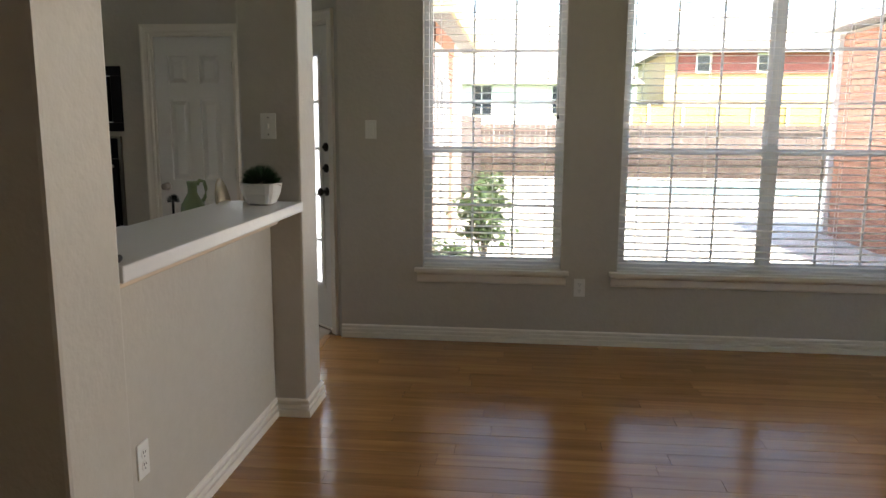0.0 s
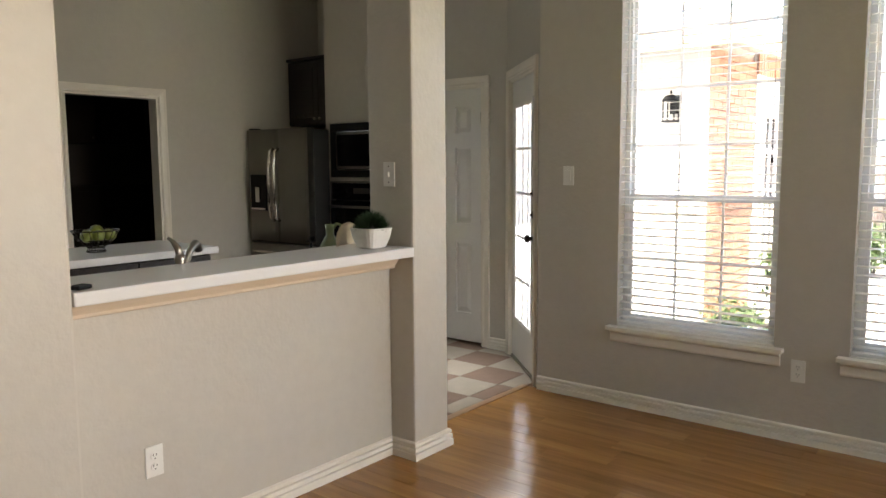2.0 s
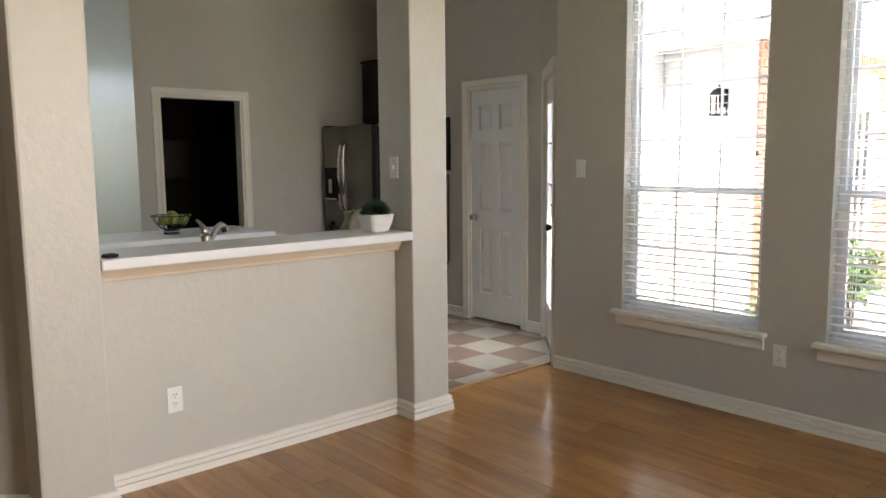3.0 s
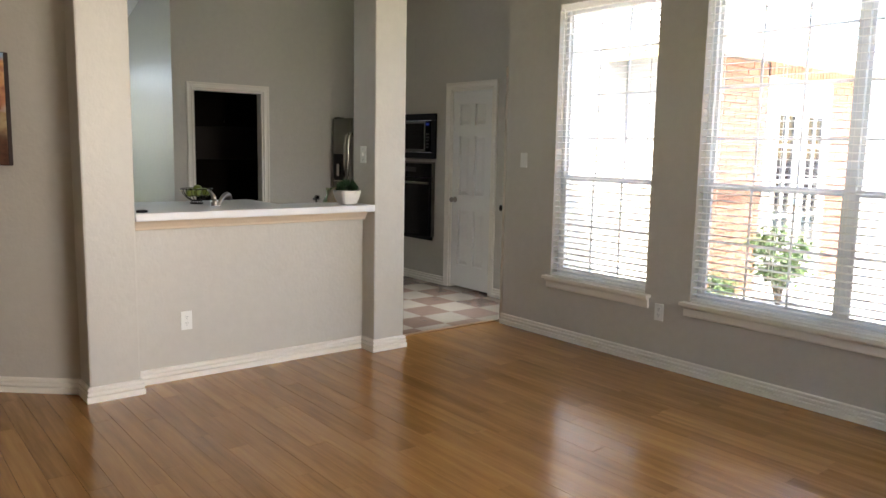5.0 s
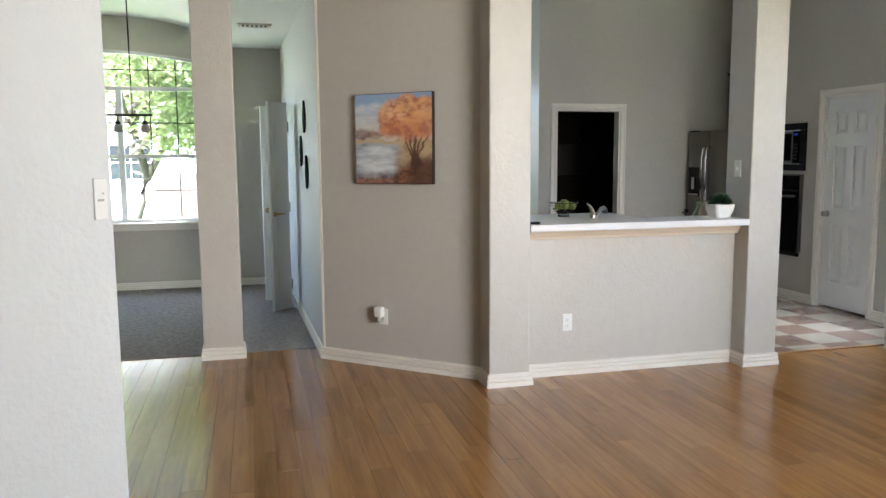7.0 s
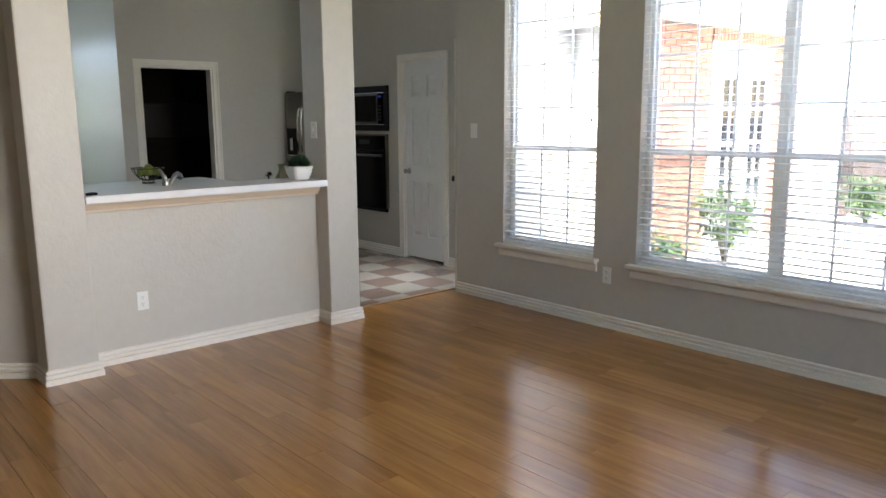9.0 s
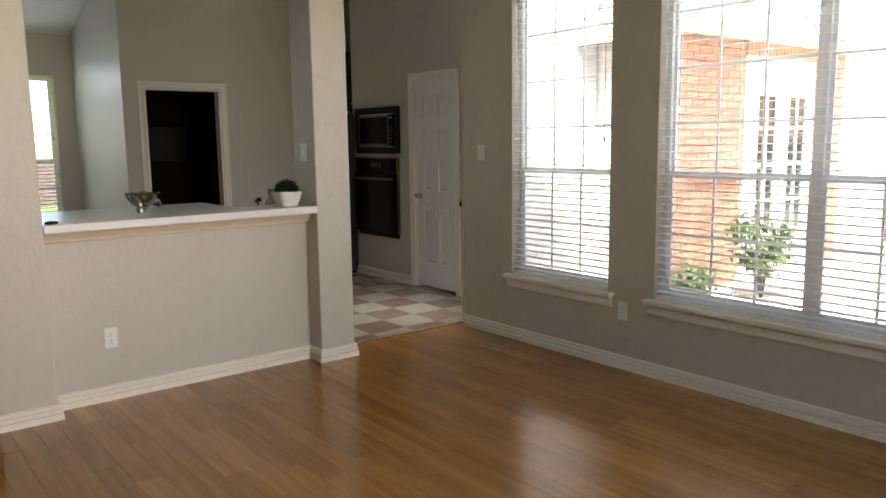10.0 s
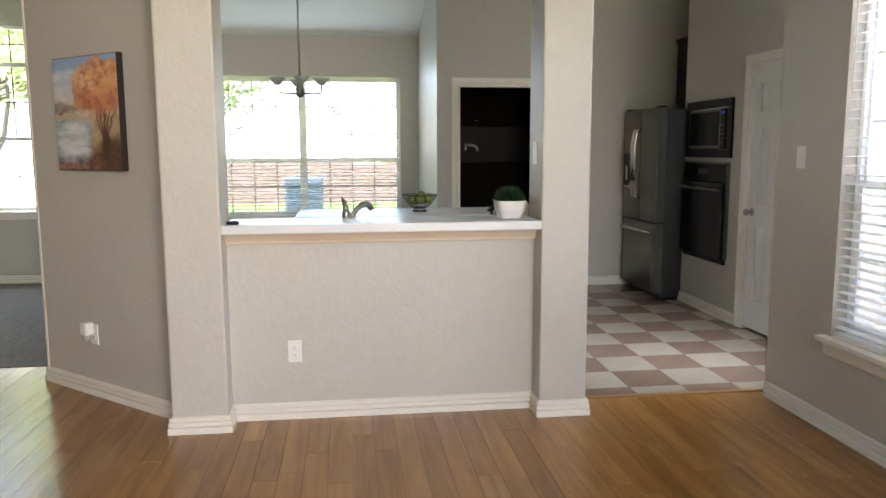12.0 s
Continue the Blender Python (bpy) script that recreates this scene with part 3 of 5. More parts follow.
bars += [(fx - 0.086, AY0 + 0.05, z - 0.006, fx - 0.079, AY1 - 0.035, z + 0.006) for z in (1.14, 1.91, 2.50)]
part("grid", boxes(*bars), BRONZE, win4, "dark thin grid bars")
pane = arched("pane", fx - 0.078, fx - 0.076, AY0 + 0.02, AY1 - 0.02, 1.2, None, GLASS, win4)
pane.visible_shadow = False
pane = part("pane", boxes((fx - 0.078, AY0 + 0.02, AZ0 + 0.03, fx - 0.076, AY1 - 0.02, 1.52)), GLASS, win4)
pane.visible_shadow = False
part("window_sill", boxes((fx - 0.05, AY0, AZ0 - 0.004, fx + 0.002, AY1, AZ0 + 0.006), (fx, AY0 - 0.05, AZ0 - 0.022, fx + 0.055, AY1 + 0.05, AZ0), (fx, AY0 - 0.03, AZ0 - 0.085, fx + 0.016, AY1 + 0.03, AZ0 - 0.022)), TRIM, win4)

CASING = [(0, 0), (0, 0.012), (0.010, 0.017), (0.022, 0.012), (0.045, 0.014), (0.058, 0.020), (0.068, 0.020), (0.068, 0)]


def casing(parent, w, h, name="casing"):
    """Moulded trim round a doorway of width w and height h, on the room side."""
    return part(name, sweep([(w, 0), (w, h), (0, h), (0, 0)], [(-o, d) for o, d in CASING], lambda u, v, d: Vector((u, -d, v))), TRIM, parent)


def jamb(parent, w, h, depth=0.12):
    return part("jamb", boxes((0, 0, 0, 0.018, depth, h), (w - 0.018, 0, 0, w, depth, h), (0.018, 0, h - 0.018, w - 0.018, depth, h)), TRIM, parent)


def knob(parent, x, z, material, y=0.0, name="door_knob", label=""):
    k = lathe([(0.030, 0), (0.030, 0.006), (0.014, 0.012), (0.011, 0.03), (0.020, 0.036), (0.027, 0.048), (0.025, 0.060), (0.012, 0.066)], 16, pose(x, y, z, 90))
    return part(name, k, material, parent, label)


def six_panel(parent, x0, x1, z0, z1, y, t=0.035):
    """A moulded six-panel door leaf with its face at y."""
    w, h = x1 - x0, z1 - z0
    leaf = part("door_leaf", boxes((x0, y + 0.018, z0, x1, y + t, z1)), DOOR_WHITE, parent)
    st, mid = 0.17 * w, 0.14 * w
    xs = [(x0 + st, x0 + (w - mid) / 2), (x0 + (w + mid) / 2, x1 - st)]
    zs = [(z0 + 0.115 * h, z0 + 0.40 * h), (z0 + 0.475 * h, z0 + 0.775 * h), (z0 + 0.83 * h, z0 + 0.935 * h)]
    fr = [(x0, y, z0, xs[0][0], y + 0.018, z1), (xs[0][1], y, z0, xs[1][0], y + 0.018, z1), (xs[1][1], y, z0, x1, y + 0.018, z1)]
    cuts = [z0, *[c for p in zs for c in p], z1]
    for xa, xb in xs:
        fr += [(xa, y, cuts[k], xb, y + 0.018, cuts[k + 1]) for k in (0, 2, 4, 6)]
    part("stiles_and_rails", boxes(*fr), DOOR_WHITE, leaf)
    for xa, xb in xs:
        for za, zb in zs:
            b = bmesh.new()
            out = [b.verts.new((x, y + 0.0172, z)) for x, z in ((xa + 0.012, za + 0.012), (xb - 0.012, za + 0.012), (xb - 0.012, zb - 0.012), (xa + 0.012, zb - 0.012))]
            inn = [b.verts.new((x, y + 0.005, z)) for x, z in ((xa + 0.044, za + 0.044), (xb - 0.044, za + 0.044), (xb - 0.044, zb - 0.044), (xa + 0.044, zb - 0.044))]
            for k in range(4):
                b.faces.new((out[k], out[(k + 1) % 4], inn[(k + 1) % 4], inn[k]))
            b.faces.new(inn)
            part("panel", b, DOOR_WHITE, leaf)
    return leaf


d1 = thing("door_1", at(-2.827, OVEN_Y), "closed white six-panel pantry door with brass knob", "door", kind="structure")
casing(d1, 0.64, 2.045)
jamb(d1, 0.64, 2.045)
leaf = six_panel(d1, 0.021, 0.619, 0.022, 2.025, 0.012)
knob(leaf, 0.075, 0.925, NICKEL, 0.012, "door_knob", "round satin nickel knob")
for z in (0.25, 1.02, 1.80):
    part("hinge", tube([(0.622, 0.006, z - 0.045), (0.622, 0.006, z + 0.045)], 0.006, 8), NICKEL, leaf)

turn = math.degrees(math.atan2(DIAG_A[1] - DIAG_B[1], DIAG_A[0] - DIAG_B[0]))
dlen = math.hypot(DIAG_A[0] - DIAG_B[0], DIAG_A[1] - DIAG_B[1])
d2 = thing("door_2", at(*DIAG_B, 0, turn) @ Matrix.Translation((dlen - 0.89, 0, 0)), "white glazed patio door with fifteen lites and dark hardware", "door", kind="structure")
casing(d2, 0.78, 2.05)
jamb(d2, 0.78, 2.05)
gx0, gx1, gz0, gz1 = 0.13, 0.65, 0.30, 1.86
leaf = part("door_leaf", boxes((0.02, 0.015, 0.02, gx0, 0.055, 2.03), (gx1, 0.015, 0.02, 0.76, 0.055, 2.03), (gx0, 0.015, 0.02, gx1, 0.055, gz0), (gx0, 0.015, gz1, gx1, 0.055, 2.03)), DOOR_WHITE, d2)
part("lite_frame", sweep([(gx0, gz0), (gx0, gz1), (gx1, gz1), (gx1, gz0)], [(0.0, 0), (-0.022, 0), (-0.022, 0.006), (-0.004, 0.012), (0.02, 0.010), (0.02, 0)], lambda u, v, d: Vector((u, 0.015 - d, v)), True), DOOR_WHITE, leaf)
mx = [gx0 + (gx1 - gx0) * k / 3 for k in (1, 2)]
mz = [gz0 + (gz1 - gz0) * k / 5 for k in (1, 2, 3, 4)]
part("grid", boxes(*[(x - 0.009, 0.022, gz0, x + 0.009, 0.034, gz1) for x in mx], *[(gx0, 0.0215, z - 0.009, gx1, 0.0345, z + 0.009) for z in mz]), DOOR_WHITE, leaf)
pane = part("pane", boxes((gx0, 0.036, gz0, gx1, 0.040, gz1)), GLASS, leaf)
pane.visible_shadow = False
fold = bmesh.new()
fv = []
for k in range(73):
    x = gx0 + (gx1 - gx0) * k / 72
    yy = 0.052 + 0.006 * math.sin(2 * math.pi * k / 8)
    fv.append((fold.verts.new((x, yy, gz0)), fold.verts.new((x, yy, gz1))))
for a, b in zip(fv, fv[1:]):
    fold.faces.new((a[0], b[0], b[1], a[1])).smooth = True
part("voile_panel", fold, sheer("white_voile"), leaf, "pleated white voile behind the glass")
knob(leaf, 0.708, 0.955, BRONZE, 0.015, "door_knob", "dark bronze knob")
for z in (1.11, 1.25):
    part("deadbolt", lathe([(0.030, 0), (0.030, 0.008), (0.022, 0.016), (0.008, 0.018), (0.008, 0.03), (0.003, 0.032)], 14, pose(0.708, 0.015, z, 90)), BRONZE, leaf)
part("threshold", boxes((0.018, 0.004, 0.0, 0.762, 0.12, 0.014), bev=0.004), NICKEL, d2)

d3 = thing("door_3", at(FAR_X, UTIL[0], 0, 90), "white cased doorway into an unlit utility room", "doorway", kind="structure")
casing(d3, 0.812, 2.04)
jamb(d3, 0.812, 2.04)


def leaf_door(name, m, w, label):
    d = thing(name, m, label, "door", kind="structure")
    lf = part("door_leaf", boxes((0, 0, 0.012, w, 0.035, 2.03), bev=0.003), DOOR_WHITE, d)
    for za, zb in ((0.22, 0.95), (1.10, 1.88)):
        part("panel", boxes((0.06, -0.004, za, w - 0.06, 0.002, zb), bev=0.003), DOOR_WHITE, lf)
    lev = lathe([(0.026, 0), (0.026, 0.008), (0.010, 0.012), (0.010, 0.045)], 14, pose(0.045, 0, 0.96, 90))
    join(lev, tube([(0.045, -0.042, 0.96), (0.09, -0.045, 0.962), (0.14, -0.042, 0.957)], 0.008, 8))
    part("lever_handle", lev, BRASS, lf, "brass lever handle")
    for z in (0.25, 1.02, 1.80):
        part("hinge", boxes((w - 0.004, -0.006, z - 0.05, w + 0.012, 0.012, z + 0.05)), NICKEL, lf)
    return d


leaf_door("door_4", at(-3.96, 0.40, 0, 135), 0.25, "narrow white piece of the open folding door")
# strip added in place of the lit edge of the door above
leaf_door("door_lit_edge", at(-4.60, 0.33, 0, 100), 0.10, "narrow white piece of the open folding door")

# unseen window added round the east fill lamp
win5 = window("unseen_east_window", at(5.2, 4.5, 0, -90), 1.9, 0.9, 2.9, 1, 1.90, 1, 1, 1, screens=False)
# ---- outdoors ----
GRASS = shader("lawn_grass", (0.075, 0.13, 0.03), 0.9, vary=0.4, scale=2.5, bump=0.8, bump_scale=40)
CONCRETE = shader("pale_patio_concrete", (0.62, 0.60, 0.56), 0.85, vary=0.12, scale=0.8, bump=0.15, bump_scale=60)
STREET = shader("pale_street_concrete", (0.30, 0.295, 0.28), 0.9, vary=0.12, scale=0.6)
BRICK = shader("red_brick", (0.42, 0.205, 0.135), 0.85, vary=0.22, scale=6, bump=0.3, bump_scale=90, rand=1.0)
BRICK_STUFF = shader("red_brick_far", (0.42, 0.205, 0.135), 0.85, vary=0.22, scale=6, rand=1.0, island=True)
MORTAR = shader("pale_mortar", (0.42, 0.38, 0.33), 0.95, vary=0.1, scale=10)
SIDING = shader("white_painted_siding", (0.72, 0.71, 0.68), 0.6, vary=0.04, scale=2)
TAN = shader("tan_house_siding", (0.42, 0.32, 0.17), 0.7, vary=0.08, scale=1.0)
CEDAR = wood("weathered_cedar", (0.055, 0.038, 0.032), (0.13, 0.09, 0.075), rough=0.8, rand=0.5, grain=(20, 20, 1.2))
ROOF = shader("grey_roof_shingle", (0.17, 0.16, 0.15), 0.9, vary=0.25, scale=3, bump=0.5, bump_scale=30)
WATER = shader("pool_water", (0.30, 0.50, 0.54), 0.06, vary=0.15, scale=0.8, bump=0.15, bump_scale=3)
LEAF = shader("green_leaf", (0.055, 0.095, 0.035), 0.55, vary=0.4, scale=5, rand=1.5, island=True)
LEAF_LIGHT = shader("bright_tree_leaf", (0.155, 0.18, 0.065), 0.5, vary=0.4, scale=5, rand=1.5, island=True)
let_through(LEAF, (0.10, 0.17, 0.05), 0.25)
let_through(LEAF_LIGHT, (0.36, 0.42, 0.22), 0.5)
BARK = shader("grey_tree_bark", (0.10, 0.085, 0.07), 0.9, vary=0.3, scale=6, bump=0.8, bump_scale=40)
DARK_PANE = shader("dark_house_glass", (0.02, 0.024, 0.03), 0.08, vary=0.1, scale=2)
AC_METAL = shader("grey_blue_condenser_steel", (0.10, 0.13, 0.19), 0.6, 0.2, vary=0.1, scale=4)
DARK_BRICK = shader("neighbour_brick", (0.27, 0.085, 0.07), 0.9, vary=0.2, scale=4)

tagged(part("ground", boxes((-400, -400, -0.5, 400, 400, -0.20)), GRASS), "lawn reaching to the horizon", "ground", kind="structure")
POOL = (1.5, 16.9, 8.4, 21.0)
px0, py0, px1, py1 = POOL
tagged(part("patio", boxes((-3.2, 5.085, -0.32, 9.0, py0, -0.10), (-1.0, py0, -0.32, px0, py1 + 0.9, -0.10), (px1, py0, -0.32, 9.0, py1 + 0.9, -0.10), (px0, py1, -0.32, px1, py1 + 0.9, -0.10)), CONCRETE), "pale sunlit concrete patio round the pool", "patio", kind="structure")
tagged(part("pool_water", boxes((px0, py0, -0.4, px1, py1, -0.16)), WATER), "clear turquoise pool water", "water", kind="structure")
tagged(part("street", boxes((-60, -60, -0.4, -21, 60, -0.19)), STREET), "pale concrete street in front of the house", "road", kind="structure")
tagged(part("driveway", boxes((-17, -9, -0.4, -8.2, -1.9, -0.185)), STREET), "pale concrete driveway", "road", kind="structure")


PALE_BRICK = shader("pale_garden_brick", (0.22, 0.15, 0.145), 0.9, vary=0.2, scale=6, rand=1.0, island=True)
GREY_MORTAR = shader("grey_mortar", (0.22, 0.20, 0.19), 0.95, vary=0.1, scale=10)


def brick_panel(parent, m, w, h, near=True, course=0.075, length=0.21, far=None):
    """Running-bond bricks standing 5 mm proud of the mortar, on local x and z, facing local -y."""
    kind = boxes((0, -0.005, 0, length - 0.010, 0.02, course - 0.010), bev=0)
    first = None
    rest = bmesh.new()
    r, z = 0, 0.0
    count = 0
    while z + course <= h + 1e-6:
        x = -length / 2 if r % 2 else 0.0
        while x < w - 0.02:
            a, b = max(0.0, x), min(w, x + length - 0.010)
            full = b - a > length - 0.012
            if full and near and count < 290 and first is None:
                first = part("brick", kind, BRICK, parent, m=m @ Matrix.Translation((x, 0, z)))
                count += 1
            elif full and near and count < 290:
                share("brick", first, parent, m @ Matrix.Translation((x, 0, z)))
                count += 1
            elif b - a > 0.02:
                t = boxes((a, -0.005, z, b, 0.02, z + course - 0.010))
                join(rest, t, m)
            x += length
        z += course
        r += 1
    if len(rest.verts):
        o = part("bricks", rest, far or BRICK_STUFF, parent)
        o["kind"] = "stuff"


def small_window(parent, m, w, h, cols, rows, name="window"):
    """A window on an outer wall: white frame, grid and dark panes."""
    wn = part(name, boxes((0, -0.03, 0, 0.06, 0.01, h), (w - 0.06, -0.03, 0, w, 0.01, h), (0.06, -0.03, 0, w - 0.06, 0.01, 0.06), (0.06, -0.03, h - 0.06, w - 0.06, 0.01, h)), SIDING, parent, m=m)
    part("grid", boxes(*[(w * k / cols - 0.02, -0.022, 0.06, w * k / cols + 0.02, 0.0, h - 0.06) for k in range(1, cols)], *[(0.06, -0.0225, h * k / rows - 0.02, w - 0.06, 0.001, h * k / rows + 0.02) for k in range(1, rows)]), SIDING, wn)
    part("pane", boxes((0.06, -0.004, 0.06, w - 0.06, 0.004, h - 0.06)), DARK_PANE, wn)
    return wn


# the wing of the house beyond the porch
WX, WY0, WY1 = -1.07, 7.40, 12.4
wing = thing("house_wing", at(0, 0), "brick wing of the house with white porch end and windows", "house")
part("wall", boxes((-5.0, WY0 + 0.02, -0.2, WX - 0.02, WY1, 2.55)), MORTAR, wing)
part("porch_siding", boxes(*[(-5.0, WY0 - 0.004 - 0.006 * (k % 2), -0.1 + 0.155 * k, WX - 0.001, WY0 + 0.02, -0.1 + 0.155 * (k + 1)) for k in range(17)]), SIDING, wing, "white horizontal lap siding")
brick_panel(wing, pose(WX, WY0, -0.12, 0, 0, 90) @ Matrix.Translation((0, 0.0, 0)), 1.25, 2.6)
part("white_bay", boxes((WX - 0.02, WY0 + 1.26, -0.12, WX + 0.015, WY0 + 2.75, 2.5)), SIDING, wing, "white painted bay round the window")
small_window(wing, pose(WX + 0.018, WY0 + 1.42, 0.35, 0, 0, 90), 0.5, 1.6, 2, 4)
small_window(wing, pose(WX + 0.018, WY0 + 2.08, 0.35, 0, 0, 90), 0.5, 1.6, 2, 4)
brick_panel(wing, pose(WX, WY0 + 2.76, -0.12, 0, 0, 90), 0.75, 2.6, near=False)
part("white_end", boxes((WX - 0.02, WY0 + 3.52, -0.12, WX + 0.01, WY1, 2.5)), SIDING, wing, "white painted end bay")
soldier = part("soldier_brick", boxes((0, -0.006, 0, 0.065, 0.02, 0.20)), BRICK, wing, "upright brick course over the bay", m=pose(WX + 0.02, WY0 + 1.26, 2.30, 0, 0, 90))
for k in range(1, 30):
    share("soldier_brick", soldier, wing, pose(WX + 0.02, WY0 + 1.26 + 0.075 * k, 2.30, 0, 0, 90))
roof = bmesh.new()
rp = [(-5.3, WY0 - 0.35, 2.5), (WX + 0.35, WY0 - 0.35, 2.5), (WX + 0.35, WY1 + 0.3, 2.5), (-5.3, WY1 + 0.3, 2.5), (-5.3, WY0 + 2.0, 3.9), (-3.0, WY0 + 2.0, 3.9), (-3.0, WY1 - 2.0, 3.9), (-5.3, WY1 - 2, 3.9)]
rv = [roof.verts.new(c) for c in rp]
for f in ((0, 1, 5, 4), (1, 2, 6, 5), (2, 3, 7, 6), (0, 3, 2, 1), (4, 5, 6, 7), (0, 4, 7, 3)):
    roof.faces.new([rv[i] for i in f])
part("roof", roof, ROOF, wing)
part("fascia", boxes((WX + 0.33, WY0 - 0.35, 2.38, WX + 0.36, WY1 + 0.3, 2.52), (-5.3, WY0 - 0.36, 2.38, WX + 0.33, WY0 - 0.33, 2.52)), TAN, wing, "tan eave board")
lan = thing("porch_lantern", pose(-1.37, WY0 - 0.012, 1.95), "black wall lantern beside the porch door", "lantern")
part("bracket", boxes((-0.04, -0.012, -0.08, 0.04, 0.0, 0.08), (-0.01, -0.09, 0.04, 0.01, -0.012, 0.06)), BLACK, lan)
part("cage", boxes(*[(sx * 0.05 - 0.005, -0.09 + sy * 0.05 - 0.005, -0.14, sx * 0.05 + 0.005, -0.09 + sy * 0.05 + 0.005, 0.03) for sx in (-1, 1) for sy in (-1, 1)], (-0.06, -0.15, -0.155, 0.06, -0.03, -0.14)), BLACK, lan)
part("cap", lathe([(0.085, 0.03), (0.05, 0.07), (0.012, 0.09), (0.006, 0.12)], 4, pose(0, -0.09, 0, 0, 0, 45)), BLACK, lan)

# brick wing on the other side
RX = 4.15
east = thing("house_side_wing", at(0, 0), "sunlit red brick side wing with white corner trim", "house")
part("wall", boxes((RX + 0.02, 5.1, -0.2, 8.0, 11.0, 2.62)), MORTAR, east)
brick_panel(east, pose(RX, 10.98, -0.12, 0, 0, -90), 3.0, 2.72)
brick_panel(east, pose(RX, 7.975, -0.12, 0, 0, -90), 2.9, 2.72, near=False)
part("downspout", boxes((RX - 0.07, 10.99, -0.1, RX + 0.02, 11.08, 2.6), bev=0.01), SIDING, east, "white downspout")
part("fascia", boxes((RX - 0.32, 5.1, 2.62, RX - 0.28, 11.3, 2.78)), SIDING, east)
rb = bmesh.new()
rv = [rb.verts.new(c) for c in [(RX - 0.28, 5.1, 2.64), (RX - 0.28, 11.3, 2.64), (8.3, 11.3, 2.64), (8.3, 5.1, 2.64), (6.0, 5.1, 3.9), (6.0, 9.5, 3.9)]]
for f in ((0, 4, 5, 1), (1, 5, 2), (2, 5, 4, 3), (0, 1, 2, 3), (0, 3, 4)):
    rb.faces.new([rv[i] for i in f])
part("roof", rb, ROOF, east)

# fence of cedar boards
fence = thing("fence", at(-9, 22.0), "weathered brown cedar board fence behind the pool", "fence")
board = part("board", boxes((0, 0, -0.2, 0.138, 0.018, 1.37)), CEDAR, fence)
for i in range(1, 150):
    share("board", board, fence, pose(i * 0.145, random.uniform(-0.004, 0.004), random.uniform(-0.012, 0.006)))
part("rail", boxes((0, -0.04, 1.16, 21.7, -0.001, 1.25)), CEDAR, fence)
part("rail", boxes((0, -0.04, 0.30, 21.7, -0.001, 0.39)), CEDAR, fence)
fence2 = thing("fence", at(-1.25, 12.6, 0, 90), "grey-brown side fence running to the back corner", "fence")
board2 = part("board", boxes((0, 0, -0.2, 0.138, 0.018, 1.55)), CEDAR, fence2)
for i in range(1, 64):
    share("board", board2, fence2, pose(i * 0.145, random.uniform(-0.004, 0.004), 0))


def house(name, m, w, d, h, roof_h, wall_mat, rows, label):
    """A far house: body, hipped or gabled roof and windows (x, z, w, h) on its local -y side."""
    hs = thing(name, m, label, "house")
    part("wall", boxes((0, 0, -0.2, w, d, h)), wall_mat, hs)
    b = bmesh.new()
    v = [b.verts.new(c) for c in [(-0.4, -0.4, h), (w + 0.4, -0.4, h), (w + 0.4, d + 0.4, h), (-0.4, d + 0.4, h), (w * 0.25, d / 2, h + roof_h), (w * 0.75, d / 2, h + roof_h)]]
    for f in ((0, 1, 5, 4), (1, 2, 5), (2, 3, 4, 5), (3, 0, 4), (0, 3, 2, 1)):
        b.faces.new([v[i] for i in f])
    part("roof", b, ROOF, hs)
    for x, z, ww, hh in rows:
        small_window(hs, pose(x, -0.005, z), ww, hh, 2, 2)
    return hs


OCHRE = shader("ochre_porch_paint", (0.55, 0.33, 0.10), 0.7, vary=0.08, scale=1.0)
n1 = house("neighbour_house", at(5.9, 34.0), 9.5, 8, 4.35, 2.2, TAN, [], "tan two-storey neighbour house with red brick upper storey")
part("upper_storey", boxes((0.45, -0.06, 3.50, 9.4, -0.006, 4.34)), DARK_BRICK, n1, "dark red brick band")
for x in (1.25, 3.75):
    small_window(n1, pose(x, -0.07, 3.52), 0.62, 0.80, 1, 2)
part("porch_band", boxes((-2.4, -0.9, 1.20, 9.4, -0.75, 2.10)), OCHRE, n1, "ochre porch wall with white posts")
for k in range(9):
    part("porch_post", boxes((-2.2 + 1.4 * k, -1.0, -0.2, -2.09 + 1.4 * k, -0.91, 2.2)), SIDING, n1)
house("neighbour_house", at(-6.4, 31.0), 10.6, 8, 2.9, 3.2, SIDING, [(9.35, 1.7, 0.55, 1.2), (7.4, 1.7, 0.55, 1.2), (4.2, 1.6, 0.9, 1.3)], "white neighbour house with grey gabled roof behind the fence")

# houses across the street, and the side of the house next door
house("street_house", at(-36.0, 14.0, 0, -90) @ pose(0, 0, 0, 0, 0, 180), 18, 9, 3.0, 2.4, SIDING, [], "pale house across the street")
ac = house("street_house", at(-30.0, -11.0, 0, 90), 13, 8, 3.1, 2.5, SIDING, [(5.6, 0.7, 1.7, 1.5), (1.6, 0.7, 1.6, 1.5)], "pale house across the street with wide windows")
low = thing("garden_wall", at(-20.0, -2.5, 0, 90), "low pale brick wall across the lawn", "wall")
brick_panel(low, pose(0, 0, -0.2), 12.0, 1.35, near=False, far=PALE_BRICK)
part("core", boxes((0, 0.004, -0.2, 12.0, 0.2, 1.14)), GREY_MORTAR, low)
unit = thing("air_conditioner", at(-15.0, 1.15, -0.2, 90), "grey-blue outdoor condenser unit on the lawn", "air conditioner")
part("cabinet", boxes((0, 0, 0.04, 0.85, 0.85, 0.95), bev=0.02), AC_METAL, unit)
part("grille", boxes(*[(0.05, -0.008, 0.12 + 0.05 * k, 0.80, 0.004, 0.14 + 0.05 * k) for k in range(15)]), AC_METAL, unit)
